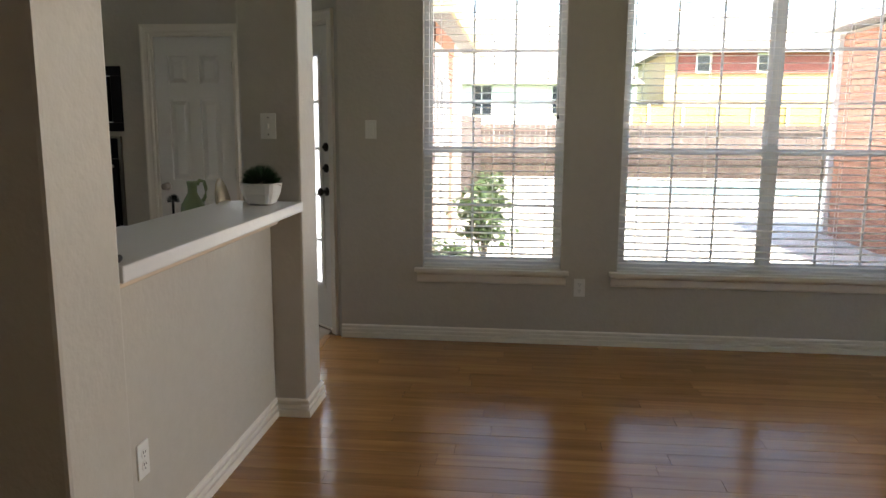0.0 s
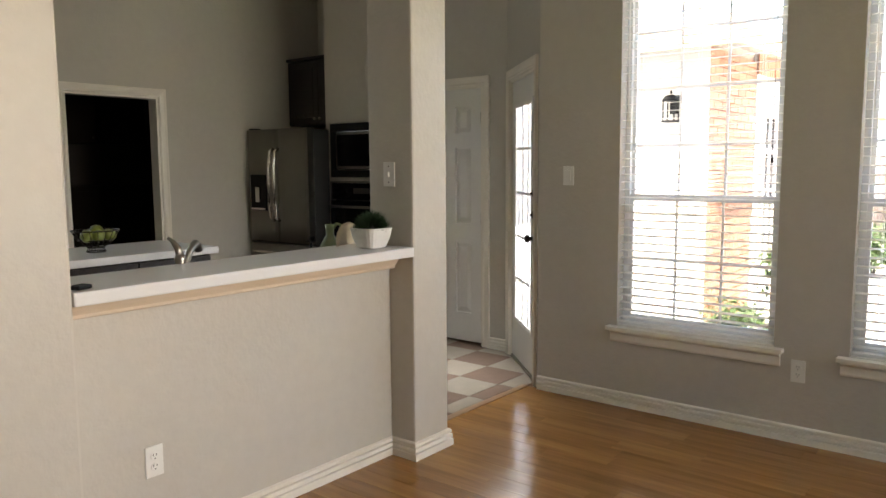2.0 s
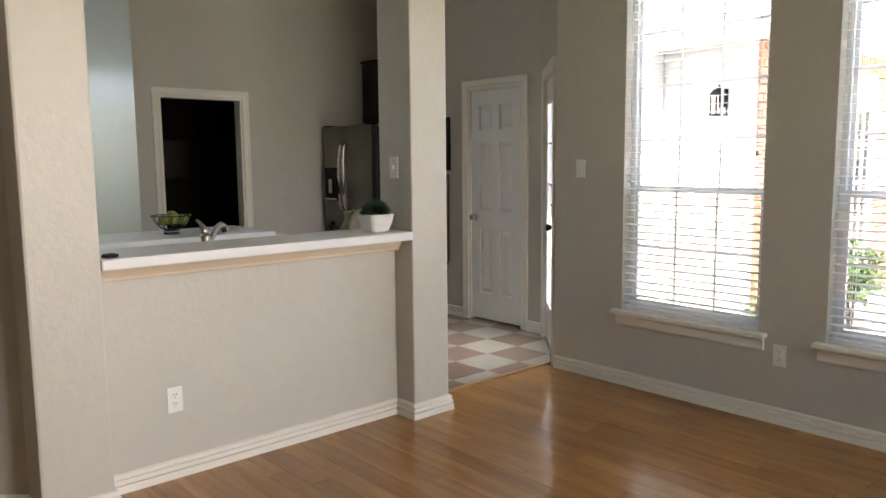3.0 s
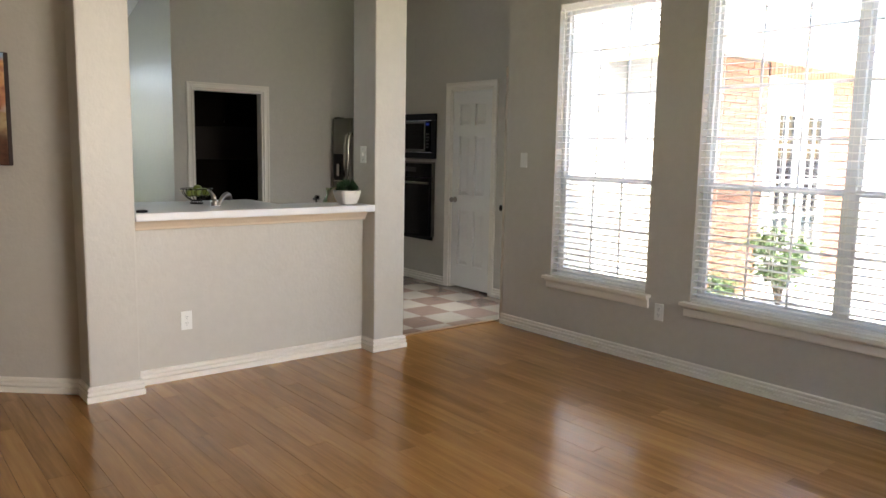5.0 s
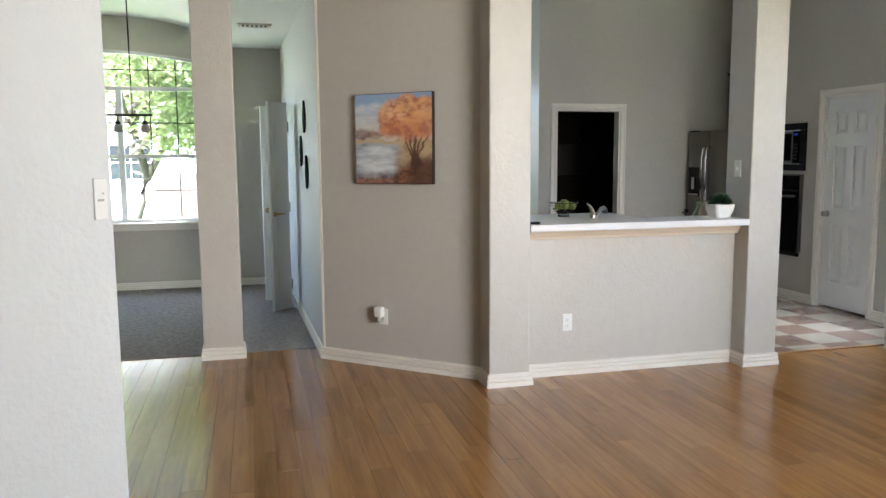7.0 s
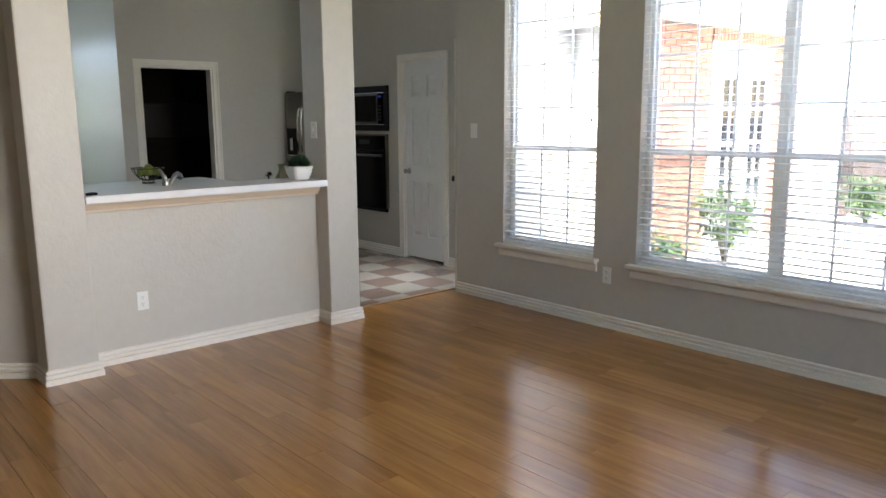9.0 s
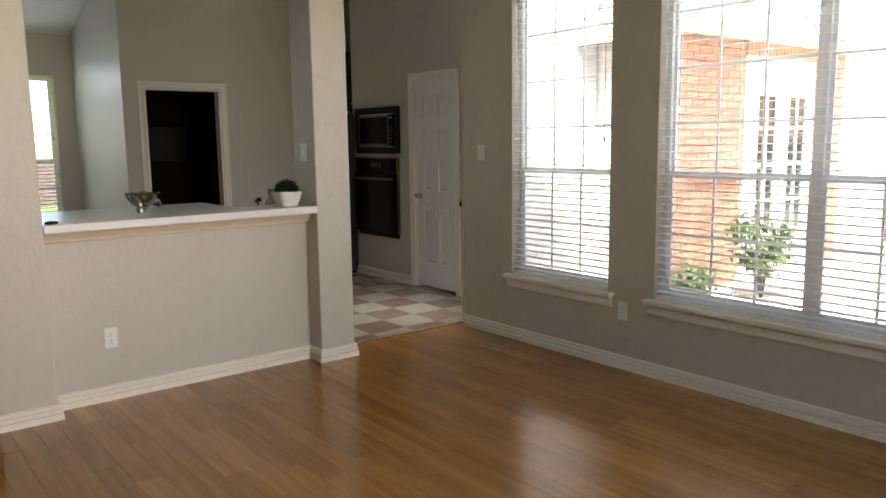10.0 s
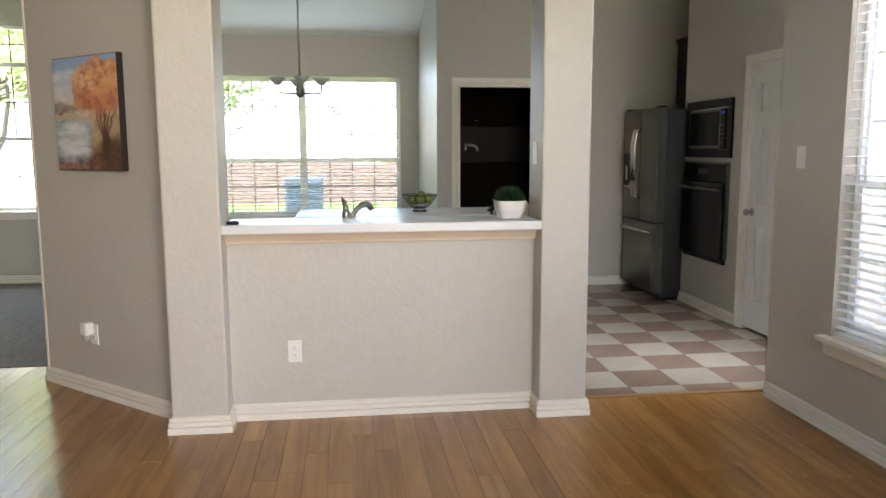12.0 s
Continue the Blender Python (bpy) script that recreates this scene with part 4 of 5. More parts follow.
part("pad", boxes((-0.08, -0.08, 0, 0.93, 0.93, 0.04)), CONCRETE, unit)


def leaves(bm, centre, spread, n, size, rng, flat=0.7):
    """Small pointed leaves scattered through a soft clump."""
    for _ in range(n):
        p = Vector((rng.gauss(0, 1), rng.gauss(0, 1), rng.gauss(0, 1) * flat)) * spread * 0.55 + Vector(centre)
        q = Euler((rng.uniform(-1, 1), rng.uniform(-1, 1), rng.uniform(0, 6.28))).to_matrix()
        s = size * rng.uniform(0.6, 1.3)
        v = [bm.verts.new(p + q @ Vector(c) * s) for c in ((0, -1, 0), (0.42, -0.1, 0.1), (0, 1, 0), (-0.42, -0.1, 0.1))]
        bm.faces.new(v)


def shrub(m, h, r, n, size, seed, label, stems=7):
    rng = random.Random(seed)
    sh = thing("shrub", m, label, "shrub")
    st = bmesh.new()
    tips = []
    for i in range(stems):
        a = rng.uniform(0, 6.28)
        tip = Vector((math.cos(a) * r * rng.uniform(0.2, 0.8), math.sin(a) * r * rng.uniform(0.2, 0.8), h * rng.uniform(0.55, 0.95)))
        join(st, tube([(0, 0, 0), tip * 0.5 + Vector((0, 0, 0.06)), tip], 0.01, 5, [0.014, 0.010, 0.005]))
        tips.append(tip)
    part("stems", st, BARK, sh)
    lf = bmesh.new()
    for t in tips:
        for k in range(3):
            leaves(lf, t * (0.55 + 0.2 * k) + Vector((rng.uniform(-1, 1), rng.uniform(-1, 1), rng.uniform(-0.5, 0.6))) * r * 0.25, r * 0.34, n // (3 * stems), size, rng)
    part("foliage", lf, LEAF, sh)
    return sh


shrub(at(-0.46, 8.05, -0.10), 0.88, 0.40, 900, 0.045, 3, "leafy green shrub beside the brick wing")
shrub(at(-0.78, 7.25, -0.10), 0.34, 0.36, 800, 0.04, 4, "low grassy shrub by the porch")
shrub(at(-0.55, 12.2, -0.10), 0.68, 0.42, 800, 0.05, 5, "round green shrub by the fence")


def tree(m, h, r, n, size, seed, label, mat):
    rng = random.Random(seed)
    tr = thing("tree", m, label, "tree")
    bk = tube([(0, 0, 0), (0.02, 0.07, h * 0.10), (0.03, 0.20, h * 0.17), (0.02, 0.32, h * 0.245), (0.05, 0.17, h * 0.36), (0.10, 0.12, h * 0.55), (0.15, 0.2, h * 0.9)], 0.1, 10, [0.12, 0.10, 0.095, 0.085, 0.06, 0.045, 0.012])
    join(bk, tube([(0.02, 0.30, h * 0.235), (0.0, 0.58, h * 0.32), (0.05, 0.75, h * 0.45), (0.1, 0.8, h * 0.75)], 0.06, 8, [0.075, 0.06, 0.045, 0.012]))
    tips = []
    for i in range(15):
        a, z0 = rng.uniform(0, 6.28), h * rng.uniform(0.30, 0.7)
        tip = Vector((math.cos(a) * r * rng.uniform(0.5, 1.0), math.sin(a) * r * rng.uniform(0.5, 1.0), z0 + h * rng.uniform(0.08, 0.3)))
        base = Vector((0.1, 0.1, z0))
        join(bk, tube([base, base.lerp(tip, 0.5) + Vector((0, 0, 0.1)), tip], 0.03, 6, [0.05, 0.03, 0.008]))
        tips += [base.lerp(tip, k) for k in (0.55, 0.8, 1.0)]
    part("trunk", bk, BARK, tr)
    lf = bmesh.new()
    for t in tips:
        leaves(lf, t + Vector((rng.uniform(-1, 1), rng.uniform(-1, 1), rng.uniform(-0.4, 0.5))) * 0.35, 0.62, n // len(tips), size, rng)
    part("crown", lf, mat, tr)
    return tr


tree(at(-10.6, -1.85, -0.2), 5.8, 2.7, 15000, 0.085, 11, "young shade tree with bright green leaves on the front lawn", LEAF_LIGHT)
tree(at(-14.5, -5.2, -0.2), 5.8, 2.8, 7000, 0.095, 12, "leafy green tree on the front lawn", LEAF_LIGHT)
# ---- kitchen bar and counters ----
GREEN_GLAZE = shader("sage_green_glaze", (0.26, 0.33, 0.17), 0.25, vary=0.1, scale=12)
CREAM_GLAZE = shader("cream_glaze", (0.66, 0.58, 0.44), 0.25, vary=0.06, scale=12)
POT_WHITE = shader("white_ceramic", (0.74, 0.72, 0.68), 0.3, vary=0.03, scale=12)
GRASS_PLASTIC = shader("dark_green_topiary", (0.018, 0.050, 0.018), 0.6, vary=0.4, scale=25, rand=1.5, island=True)
APPLE = shader("green_apple_skin", (0.17, 0.205, 0.035), 0.3, vary=0.2, scale=18)
SHADE = let_through(shader("frosted_glass_shade", (0.62, 0.61, 0.58), 0.35, vary=0.03, scale=12), (0.6, 0.6, 0.58), 0.45)
SMOKE = shader("smoky_clear_plastic", (0.45, 0.43, 0.38), 0.2, vary=0.05, scale=10)

bar = thing("bar_top", at(0, 0), "white laminate bar top on the half wall", "counter")
part("slab", boxes((-1.46, 1.945, 1.004, -1.078, 3.555, 1.050), bev=0.006), COUNTER, bar)
part("bed_mould", sweep([(-1.2395, 3.554), (-1.2395, 1.946)], [(0.001, 0.940), (0.030, 0.940), (0.036, 0.944), (0.038, 0.955), (0.052, 0.972), (0.062, 0.988), (0.066, 1.003), (0.001, 1.003)]), COUNTER_EDGE, bar, "cream painted bed mould")

# sink run behind the half wall
run = thing("sink_cabinet", at(0, 0), "dark espresso base cabinet behind the bar", "cabinet")
part("body", boxes((-1.94, 1.94, 0.10, -1.36, 3.55, 0.878), (-1.88, 1.94, 0.0, -1.36, 3.55, 0.10)), ESPRESSO, run)
for i in range(3):
    d = part("door", boxes((-1.96, 1.955 + 0.532 * i, 0.12, -1.941, 2.47 + 0.532 * i, 0.86), bev=0.004), ESPRESSO, run)
    part("handle", tube([(-1.985, 2.43 + 0.532 * i, 0.70), (-1.99, 2.43 + 0.532 * i, 0.76), (-1.985, 2.43 + 0.532 * i, 0.82)], 0.005, 8), NICKEL, d)
top = thing("worktop", at(0, 0), "white laminate worktop with a steel sink", "counter")
part("slab", boxes((-1.97, 1.94, 0.879, -1.89, 3.55, 0.92), (-1.50, 1.94, 0.879, -1.362, 3.55, 0.92), (-1.89, 1.94, 0.879, -1.50, 2.18, 0.92), (-1.89, 2.92, 0.879, -1.50, 3.55, 0.92)), COUNTER, top)
part("sink_rim", sweep([(-1.895, 2.175), (-1.495, 2.175), (-1.495, 2.925), (-1.895, 2.925)], [(0, 0.921), (0.02, 0.921), (0.024, 0.74), (0.02, 0.74), (0.016, 0.925), (0, 0.926)], closed=True), STEEL, top)
part("basin", boxes((-1.875, 2.195, 0.735, -1.515, 2.905, 0.745)), STEEL, top)

fa = thing("kitchen_faucet", at(-1.46, 2.555, 0.921), "brushed nickel single-lever kitchen faucet", "faucet")
part("base", lathe([(0.030, 0), (0.030, 0.012), (0.022, 0.02), (0.021, 0.13), (0.024, 0.15), (0.018, 0.165)], 18), NICKEL, fa)
part("handle", tube([(0, 0, 0.16), (-0.010, -0.004, 0.19), (-0.026, -0.013, 0.216), (-0.046, -0.024, 0.232)], 0.01, 10, [0.018, 0.015, 0.010, 0.006]), NICKEL, fa)
part("spout", tube([(0, 0.012, 0.08), (-0.008, 0.030, 0.13), (-0.022, 0.056, 0.168), (-0.040, 0.084, 0.19), (-0.060, 0.110, 0.196), (-0.076, 0.130, 0.186), (-0.084, 0.140, 0.165)], 0.013, 12, [0.014, 0.014, 0.014, 0.016, 0.018, 0.018, 0.017]), NICKEL, fa)

rem = thing("remote_control", pose(-1.13, 1.995, 1.051, 0, 0, 20), "small black remote on the bar top", "remote control")
part("body", boxes((-0.018, -0.029, 0, 0.018, 0.029, 0.014), bev=0.005), BLACK, rem)
part("buttons", boxes(*[(-0.014 + 0.011 * i, -0.024 + 0.0075 * j, 0.014, -0.007 + 0.011 * i, -0.019 + 0.0075 * j, 0.0162) for i in range(3) for j in range(6)]), SLOT, rem)

# topiary in a square bowl
pot = thing("potted_plant", at(-1.225, 3.415, 1.0515) @ Matrix.Scale(1.07, 4), "dark green grass ball in a white square bowl", "plant")
pb = bmesh.new()
rings = []
for hw, z in ((0.042, 0.0), (0.052, 0.004), (0.068, 0.045), (0.076, 0.088), (0.072, 0.090), (0.064, 0.080)):
    ring = []
    for i in range(32):
        a = 2 * math.pi * (i + 0.5) / 32
        c, s = math.cos(a), math.sin(a)
        k = (abs(c) ** 5 + abs(s) ** 5) ** (-1 / 5)
        ring.append(pb.verts.new((hw * c * k, hw * s * k, z)))
    rings.append(ring)
for a, b in zip(rings, rings[1:]):
    for i in range(32):
        f = pb.faces.new((a[i], a[(i + 1) % 32], b[(i + 1) % 32], b[i]))
pb.faces.new(rings[0][::-1])
pb.faces.new(rings[-1])
part("bowl", pb, POT_WHITE, pot, "white square ceramic bowl")
rng = random.Random(8)
gb = bmesh.new()
for i in range(1500):
    z = rng.uniform(-0.15, 1)
    a = rng.uniform(0, 6.283)
    n = Vector((math.sqrt(max(0, 1 - z * z)) * math.cos(a), math.sqrt(max(0, 1 - z * z)) * math.sin(a), z))
    p = Vector((0, 0, 0.088)) + Vector((n.x * 0.068, n.y * 0.068, n.z * 0.062))
    side = n.cross(Vector((rng.uniform(-1, 1), rng.uniform(-1, 1), rng.uniform(-1, 1)))).normalized() * 0.0024
    tip = p + (n + Vector((rng.uniform(-0.4, 0.4), rng.uniform(-0.4, 0.4), rng.uniform(-0.3, 0.4)))) * rng.uniform(0.012, 0.022)
    base = p - n * 0.03
    gb.faces.new([gb.verts.new(base - side), gb.verts.new(base + side), gb.verts.new(tip)])
part("foliage", gb, GRASS_PLASTIC, pot, "dense short artificial grass")

prng2 = random.Random(33)
jug = thing("ceramic_jug", pose(-1.575, 3.475, 0.921, 0, 0, -54), "small sage green ceramic jug on the worktop", "jug")
part("body", lathe([(0.042, 0), (0.055, 0.015), (0.058, 0.07), (0.052, 0.115), (0.032, 0.150), (0.021, 0.17), (0.021, 0.20), (0.026, 0.222), (0.022, 0.223), (0.016, 0.20)], 20), GREEN_GLAZE, jug)
part("handle", tube([(0.0, 0.021, 0.205), (0.0, 0.034, 0.226), (0.0, 0.054, 0.220), (0.0, 0.062, 0.185), (0.0, 0.056, 0.150), (0.0, 0.044, 0.128)], 0.008, 8), GREEN_GLAZE, jug)
br = thing("dish_brush", at(-1.635, 3.40, 0.921), "round dark bristle brush standing on the worktop", "brush")
part("holder", lathe([(0.034, 0), (0.036, 0.06), (0.030, 0.07)], 16), POT_WHITE, br)
bb = bmesh.new()
for i in range(420):
    z = prng2.uniform(-0.3, 1)
    a = prng2.uniform(0, 6.283)
    n = Vector((math.sqrt(1 - z * z) * math.cos(a), math.sqrt(1 - z * z) * math.sin(a), z))
    c = Vector((0, 0, 0.140))
    s_ = n.cross(Vector((0.3, 0.5, 0.8))).normalized() * 0.0016
    bb.faces.new([bb.verts.new(c + n * 0.01 - s_), bb.verts.new(c + n * 0.01 + s_), bb.verts.new(c + n * prng2.uniform(0.030, 0.038))])
part("bristles", bb, BLACK, br)
part("handle", tube([(0, 0, 0.02), (0, 0, 0.145)], 0.006, 8), BLACK, br)
pl = thing("serving_plate", pose(-1.43, 3.48, 0.921, 0, 0, 98), "cream plate with a scalloped rim on a stand", "plate")
part("plate", lathe([(0.02, 0), (0.07, 0.004), (0.115, 0.022), (0.118, 0.026), (0.07, 0.010), (0.005, 0.006)], 28, pose(0, 0.02, 0.118, 78)), CREAM_GLAZE, pl)
part("stand", boxes((-0.06, -0.02, 0, -0.05, 0.06, 0.012), (0.05, -0.02, 0, 0.06, 0.06, 0.012), (-0.06, 0.045, 0.0, -0.05, 0.055, 0.09), (0.05, 0.045, 0, 0.06, 0.055, 0.09), (-0.06, 0.046, 0.085, 0.06, 0.054, 0.093)), BRONZE, pl)

# island
isl = thing("kitchen_island", at(0, 0), "dark espresso kitchen island cabinet", "cabinet")
part("body", boxes((-3.66, 2.22, 0.10, -3.06, 3.76, 0.868), (-3.60, 2.26, 0, -3.12, 3.72, 0.10)), ESPRESSO, isl)
for i in range(3):
    d = part("door", boxes((-3.059, 2.235 + 0.51 * i, 0.12, -3.04, 2.735 + 0.51 * i, 0.68), bev=0.004), ESPRESSO, isl)
    part("handle", tube([(-3.028, 2.70 + 0.51 * i, 0.54), (-3.018, 2.70 + 0.51 * i, 0.6), (-3.028, 2.70 + 0.51 * i, 0.66)], 0.005, 8), NICKEL, d)
    d = part("drawer_front", boxes((-3.059, 2.235 + 0.51 * i, 0.70, -3.04, 2.735 + 0.51 * i, 0.855), bev=0.004), ESPRESSO, isl)
    part("handle", tube([(-3.028, 2.42 + 0.51 * i, 0.78), (-3.018, 2.48 + 0.51 * i, 0.78), (-3.028, 2.54 + 0.51 * i, 0.78)], 0.005, 8), NICKEL, d)
it = thing("island_top", at(0, 0), "white laminate island top", "counter")
part("slab", boxes((-3.72, 2.17, 0.869, -3.01, 3.80, 0.915), bev=0.006), COUNTER, it)

bowl = thing("fruit_bowl", at(-3.34, 3.14, 0.916), "black wire fruit bowl filled with green apples", "bowl")
wb = bmesh.new()
for r, z in ((0.055, 0.004), (0.05, 0.03), (0.10, 0.075), (0.138, 0.135)):
    join(wb, tube([(r * math.cos(a), r * math.sin(a), z) for a in [2 * math.pi * i / 28 for i in range(29)]], 0.004, 6))
for i in range(18):
    a = 2 * math.pi * i / 18
    join(wb, tube([(r * math.cos(a), r * math.sin(a), z) for r, z in ((0.055, 0.004), (0.045, 0.03), (0.08, 0.05), (0.115, 0.09), (0.138, 0.135))], 0.0022, 5))
part("wire_basket", wb, BRONZE, bowl)
for i in range(7):
    a = 2 * math.pi * i / 6
    r = 0.066 if i < 6 else 0.0
    ap = lathe([(0.006, 0.060), (0.018, 0.068), (0.034, 0.058), (0.040, 0.036), (0.034, 0.012), (0.018, 0.0), (0.004, 0.004)], 16)
    o = part("apple", ap, APPLE, None, m=pose(-3.34 + r * math.cos(a), 3.14 + r * math.sin(a), 0.916 + (0.072 if i < 6 else 0.10), random.uniform(-25, 25), random.uniform(-25, 25)))
    tagged(o, "green apple lying in the wire bowl", "apple", "apples in the bowl")


# ---- refrigerator, ovens, wall cabinet ----
fr = thing("refrigerator", at(-4.79, 5.37), "stainless french-door refrigerator with ice dispenser and bottom freezer", "refrigerator")
part("cabinet", boxes((0.005, 0.085, 0.03, 0.865, 0.80, 1.765), bev=0.006), STEEL_DARK, fr)
part("kick_grille", boxes((0.02, 0.10, 0.0, 0.85, 0.75, 0.03)), BLACK, fr)


def bowed(x0, x1, z0, z1, y, bow=0.014, t=0.07):
    """A door front with a gently bowed face."""
    b = bmesh.new()
    n = 10
    rows = []
    for i in range(n + 1):
        k = i / n
        x = x0 + (x1 - x0) * k
        yy = y - bow * (1 - (2 * k - 1) ** 4)
        rows.append([b.verts.new(c) for c in ((x, yy, z0), (x, yy, z1), (x, y + t, z1), (x, y + t, z0))])
    for a, c in zip(rows, rows[1:]):
        for j in range(4):
            f = b.faces.new((a[j], c[j], c[(j + 1) % 4], a[(j + 1) % 4]))
            f.smooth = j == 0
    b.faces.new(rows[0][::-1])
    b.faces.new(rows[-1])
    return b


dl = part("door", bowed(0.003, 0.432, 0.73, 1.78, 0.012), STEEL, fr)
dr = part("door", bowed(0.438, 0.867, 0.73, 1.78, 0.012), STEEL, fr)
dz = part("freezer_drawer", bowed(0.003, 0.867, 0.07, 0.715, 0.012), STEEL, fr)
for d, x in ((dl, 0.398), (dr, 0.472)):
    part("handle", tube([(x, -0.002, 0.93), (x, -0.04, 0.96), (x, -0.058, 1.08), (x, -0.064, 1.26), (x, -0.058, 1.44), (x, -0.04, 1.57), (x, -0.002, 1.60)], 0.015, 10), BRIGHT_STEEL, d)
part("handle", tube([(0.10, -0.004, 0.63), (0.14, -0.05, 0.635), (0.435, -0.066, 0.64), (0.73, -0.05, 0.635), (0.77, -0.004, 0.63)], 0.014, 10), BRIGHT_STEEL, dz)
di = part("dispenser", boxes((0.06, -0.012, 1.02, 0.30, 0.002, 1.36), bev=0.006), BLACK_GLOSS, dl, "black ice dispenser recess")
part("dispenser_tray", boxes((0.075, -0.02, 1.03, 0.285, -0.010, 1.045), (0.145, -0.022, 1.10, 0.205, -0.010, 1.24)), BRIGHT_STEEL, dl)
for x in (0.02, 0.77):
    part("hinge_cover", boxes((x, 0.02, 1.781, x + 0.08, 0.10, 1.795), bev=0.003), BLACK, fr)

cab = thing("wall_cabinet", at(FAR_X + 0.005, 5.93), "dark espresso two-door cabinet above the refrigerator", "cabinet")
part("body", boxes((0, 0.02, 1.84, 0.885, 0.41, 2.47)), ESPRESSO, cab)
for i in range(2):
    x0 = 0.004 + 0.44 * i
    d = part("door", boxes((x0, 0, 1.845, x0 + 0.436, 0.019, 2.465), bev=0.003), ESPRESSO, cab)
    part("door_panel", boxes((x0 + 0.07, -0.004, 1.915, x0 + 0.366, 0.004, 2.395), bev=0.004), ESPRESSO, d)
    part("knob", lathe([(0.006, 0), (0.006, 0.014), (0.014, 0.02), (0.012, 0.028)], 12, pose(x0 + (0.40 if i == 0 else 0.036), 0, 1.90, 90)), NICKEL, d)
part("crown", boxes((-0.002, -0.02, 2.47, 0.885, 0.41, 2.50), bev=0.005), ESPRESSO, cab)

BLUE_LED = bpy.data.materials.new("blue_display")
BLUE_LED.use_nodes = True
eb = BLUE_LED.node_tree.nodes["Principled BSDF"]
eb.inputs["Base Color"].default_value = (0.01, 0.02, 0.1, 1)
eb.inputs["Emission Color"].default_value = (0.05, 0.12, 1, 1)
eb.inputs["Emission Strength"].default_value = 0.012
mw = thing("microwave_oven", at(-3.885, OVEN_Y), "built-in black microwave with steel trim and blue clock", "microwave")
part("trim_kit", boxes((0, -0.022, 1.335, 0.82, 0.0, 1.40), (0, -0.022, 1.745, 0.82, 0.0, 1.815), (0, -0.022, 1.40, 0.075, 0.0, 1.745), (0.745, -0.022, 1.40, 0.82, 0.0, 1.745), bev=0.004), BLACK, mw)
part("body", boxes((0.08, -0.01, 1.405, 0.74, 0.40, 1.74)), STEEL_DARK, mw)
dm = part("door", boxes((0.085, -0.03, 1.41, 0.645, -0.011, 1.735), bev=0.004), STEEL, mw)
part("door_glass", boxes((0.105, -0.034, 1.435, 0.63, -0.029, 1.712)), BLACK_GLOSS, dm)
cp = part("control_panel", boxes((0.65, -0.03, 1.41, 0.735, -0.011, 1.735), bev=0.003), BLACK_GLOSS, mw)
part("clock_display", boxes((0.665, -0.032, 1.69, 0.72, -0.0305, 1.712)), BLUE_LED, cp, "glowing blue clock")
part("buttons", boxes(*[(0.665 + 0.03 * i, -0.032, 1.45 + 0.035 * j, 0.685 + 0.03 * i, -0.030, 1.466 + 0.035 * j) for i in range(2) for j in range(5)]), STEEL_DARK, cp)

ov = thing("wall_oven", at(-3.885, OVEN_Y), "built-in black glass wall oven with steel trim", "oven")
part("body", boxes((0.04, 0.0, 0.525, 0.755, 0.55, 1.265)), STEEL_DARK, ov)
part("trim", boxes((0.0, -0.028, 0.50, 0.022, 0.0, 1.30), (0.775, -0.028, 0.50, 0.797, 0.0, 1.30), (0.022, -0.028, 1.285, 0.775, 0.0, 1.30)), STEEL, ov)
part("control_panel", boxes((0.022, -0.030, 1.135, 0.775, 0.0, 1.284), bev=0.003), BLACK_GLOSS, ov)
part("display", boxes((0.30, -0.0325, 1.19, 0.50, -0.0305, 1.24)), SLOT, ov)
dv = part("door", boxes((0.024, -0.055, 0.50, 0.773, 0.0, 1.125), bev=0.006), BLACK_GLOSS, ov)
part("handle", tube([(0.06, -0.055, 1.075), (0.065, -0.095, 1.075), (0.40, -0.10, 1.075), (0.735, -0.095, 1.075), (0.74, -0.055, 1.075)], 0.012, 10), STEEL, dv)
part("vent_strip", boxes((0.02, -0.02, 0.455, 0.775, 0.0, 0.495)), BLACK, ov)

# ---- fixtures ----
ch = thing("chandelier", at(-4.7, 2.14, 1.93), "brushed nickel chandelier with upturned frosted glass shades", "chandelier")
zc = 3.7 - 0.316 * 0.9 - 1.94
part("stem", tube([(0, 0, 0.05), (0, 0, zc)], 0.009, 8), NICKEL, ch)
part("canopy", lathe([(0.012, zc - 0.05), (0.05, zc - 0.03), (0.065, zc + 0.02)], 18), NICKEL, ch)
part("hub", lathe([(0.006, -0.03), (0.036, -0.02), (0.040, 0.055), (0.03, 0.075), (0.022, 0.12), (0.03, 0.15), (0.010, 0.19)], 18), NICKEL, ch)
for i in range(4):
    a = math.radians(8 + 90 * i)
    c, s = math.cos(a), math.sin(a)
    ar = part("arm", tube([(0.03 * c, 0.03 * s, 0.01), (0.11 * c, 0.11 * s, 0.005), (0.20 * c, 0.20 * s, 0.012), (0.205 * c, 0.205 * s, 0.05), (0.205 * c, 0.205 * s, 0.085)], 0.009, 8), NICKEL, ch)
    part("shade", lathe([(0.022, 0.085), (0.035, 0.095), (0.058, 0.125), (0.082, 0.150), (0.079, 0.150), (0.052, 0.128), (0.018, 0.09)], 20, Matrix.Translation((0.205 * c, 0.205 * s, 0)), cap=False), SHADE, ar, "frosted white glass shade")

fl = thing("linear_light_fixture", at(-4.3, -1.10, 0), "dark bronze bar light with hanging glass jars", "light fixture")
part("bar", boxes((-0.012, -0.43, 1.900, 0.012, 0.43, 1.922), bev=0.004), BRONZE, fl)
for y in (-0.25, 0.25):
    part("rod", tube([(0, y, 1.92), (0, y, 3.06)], 0.006, 6), BRONZE, fl)
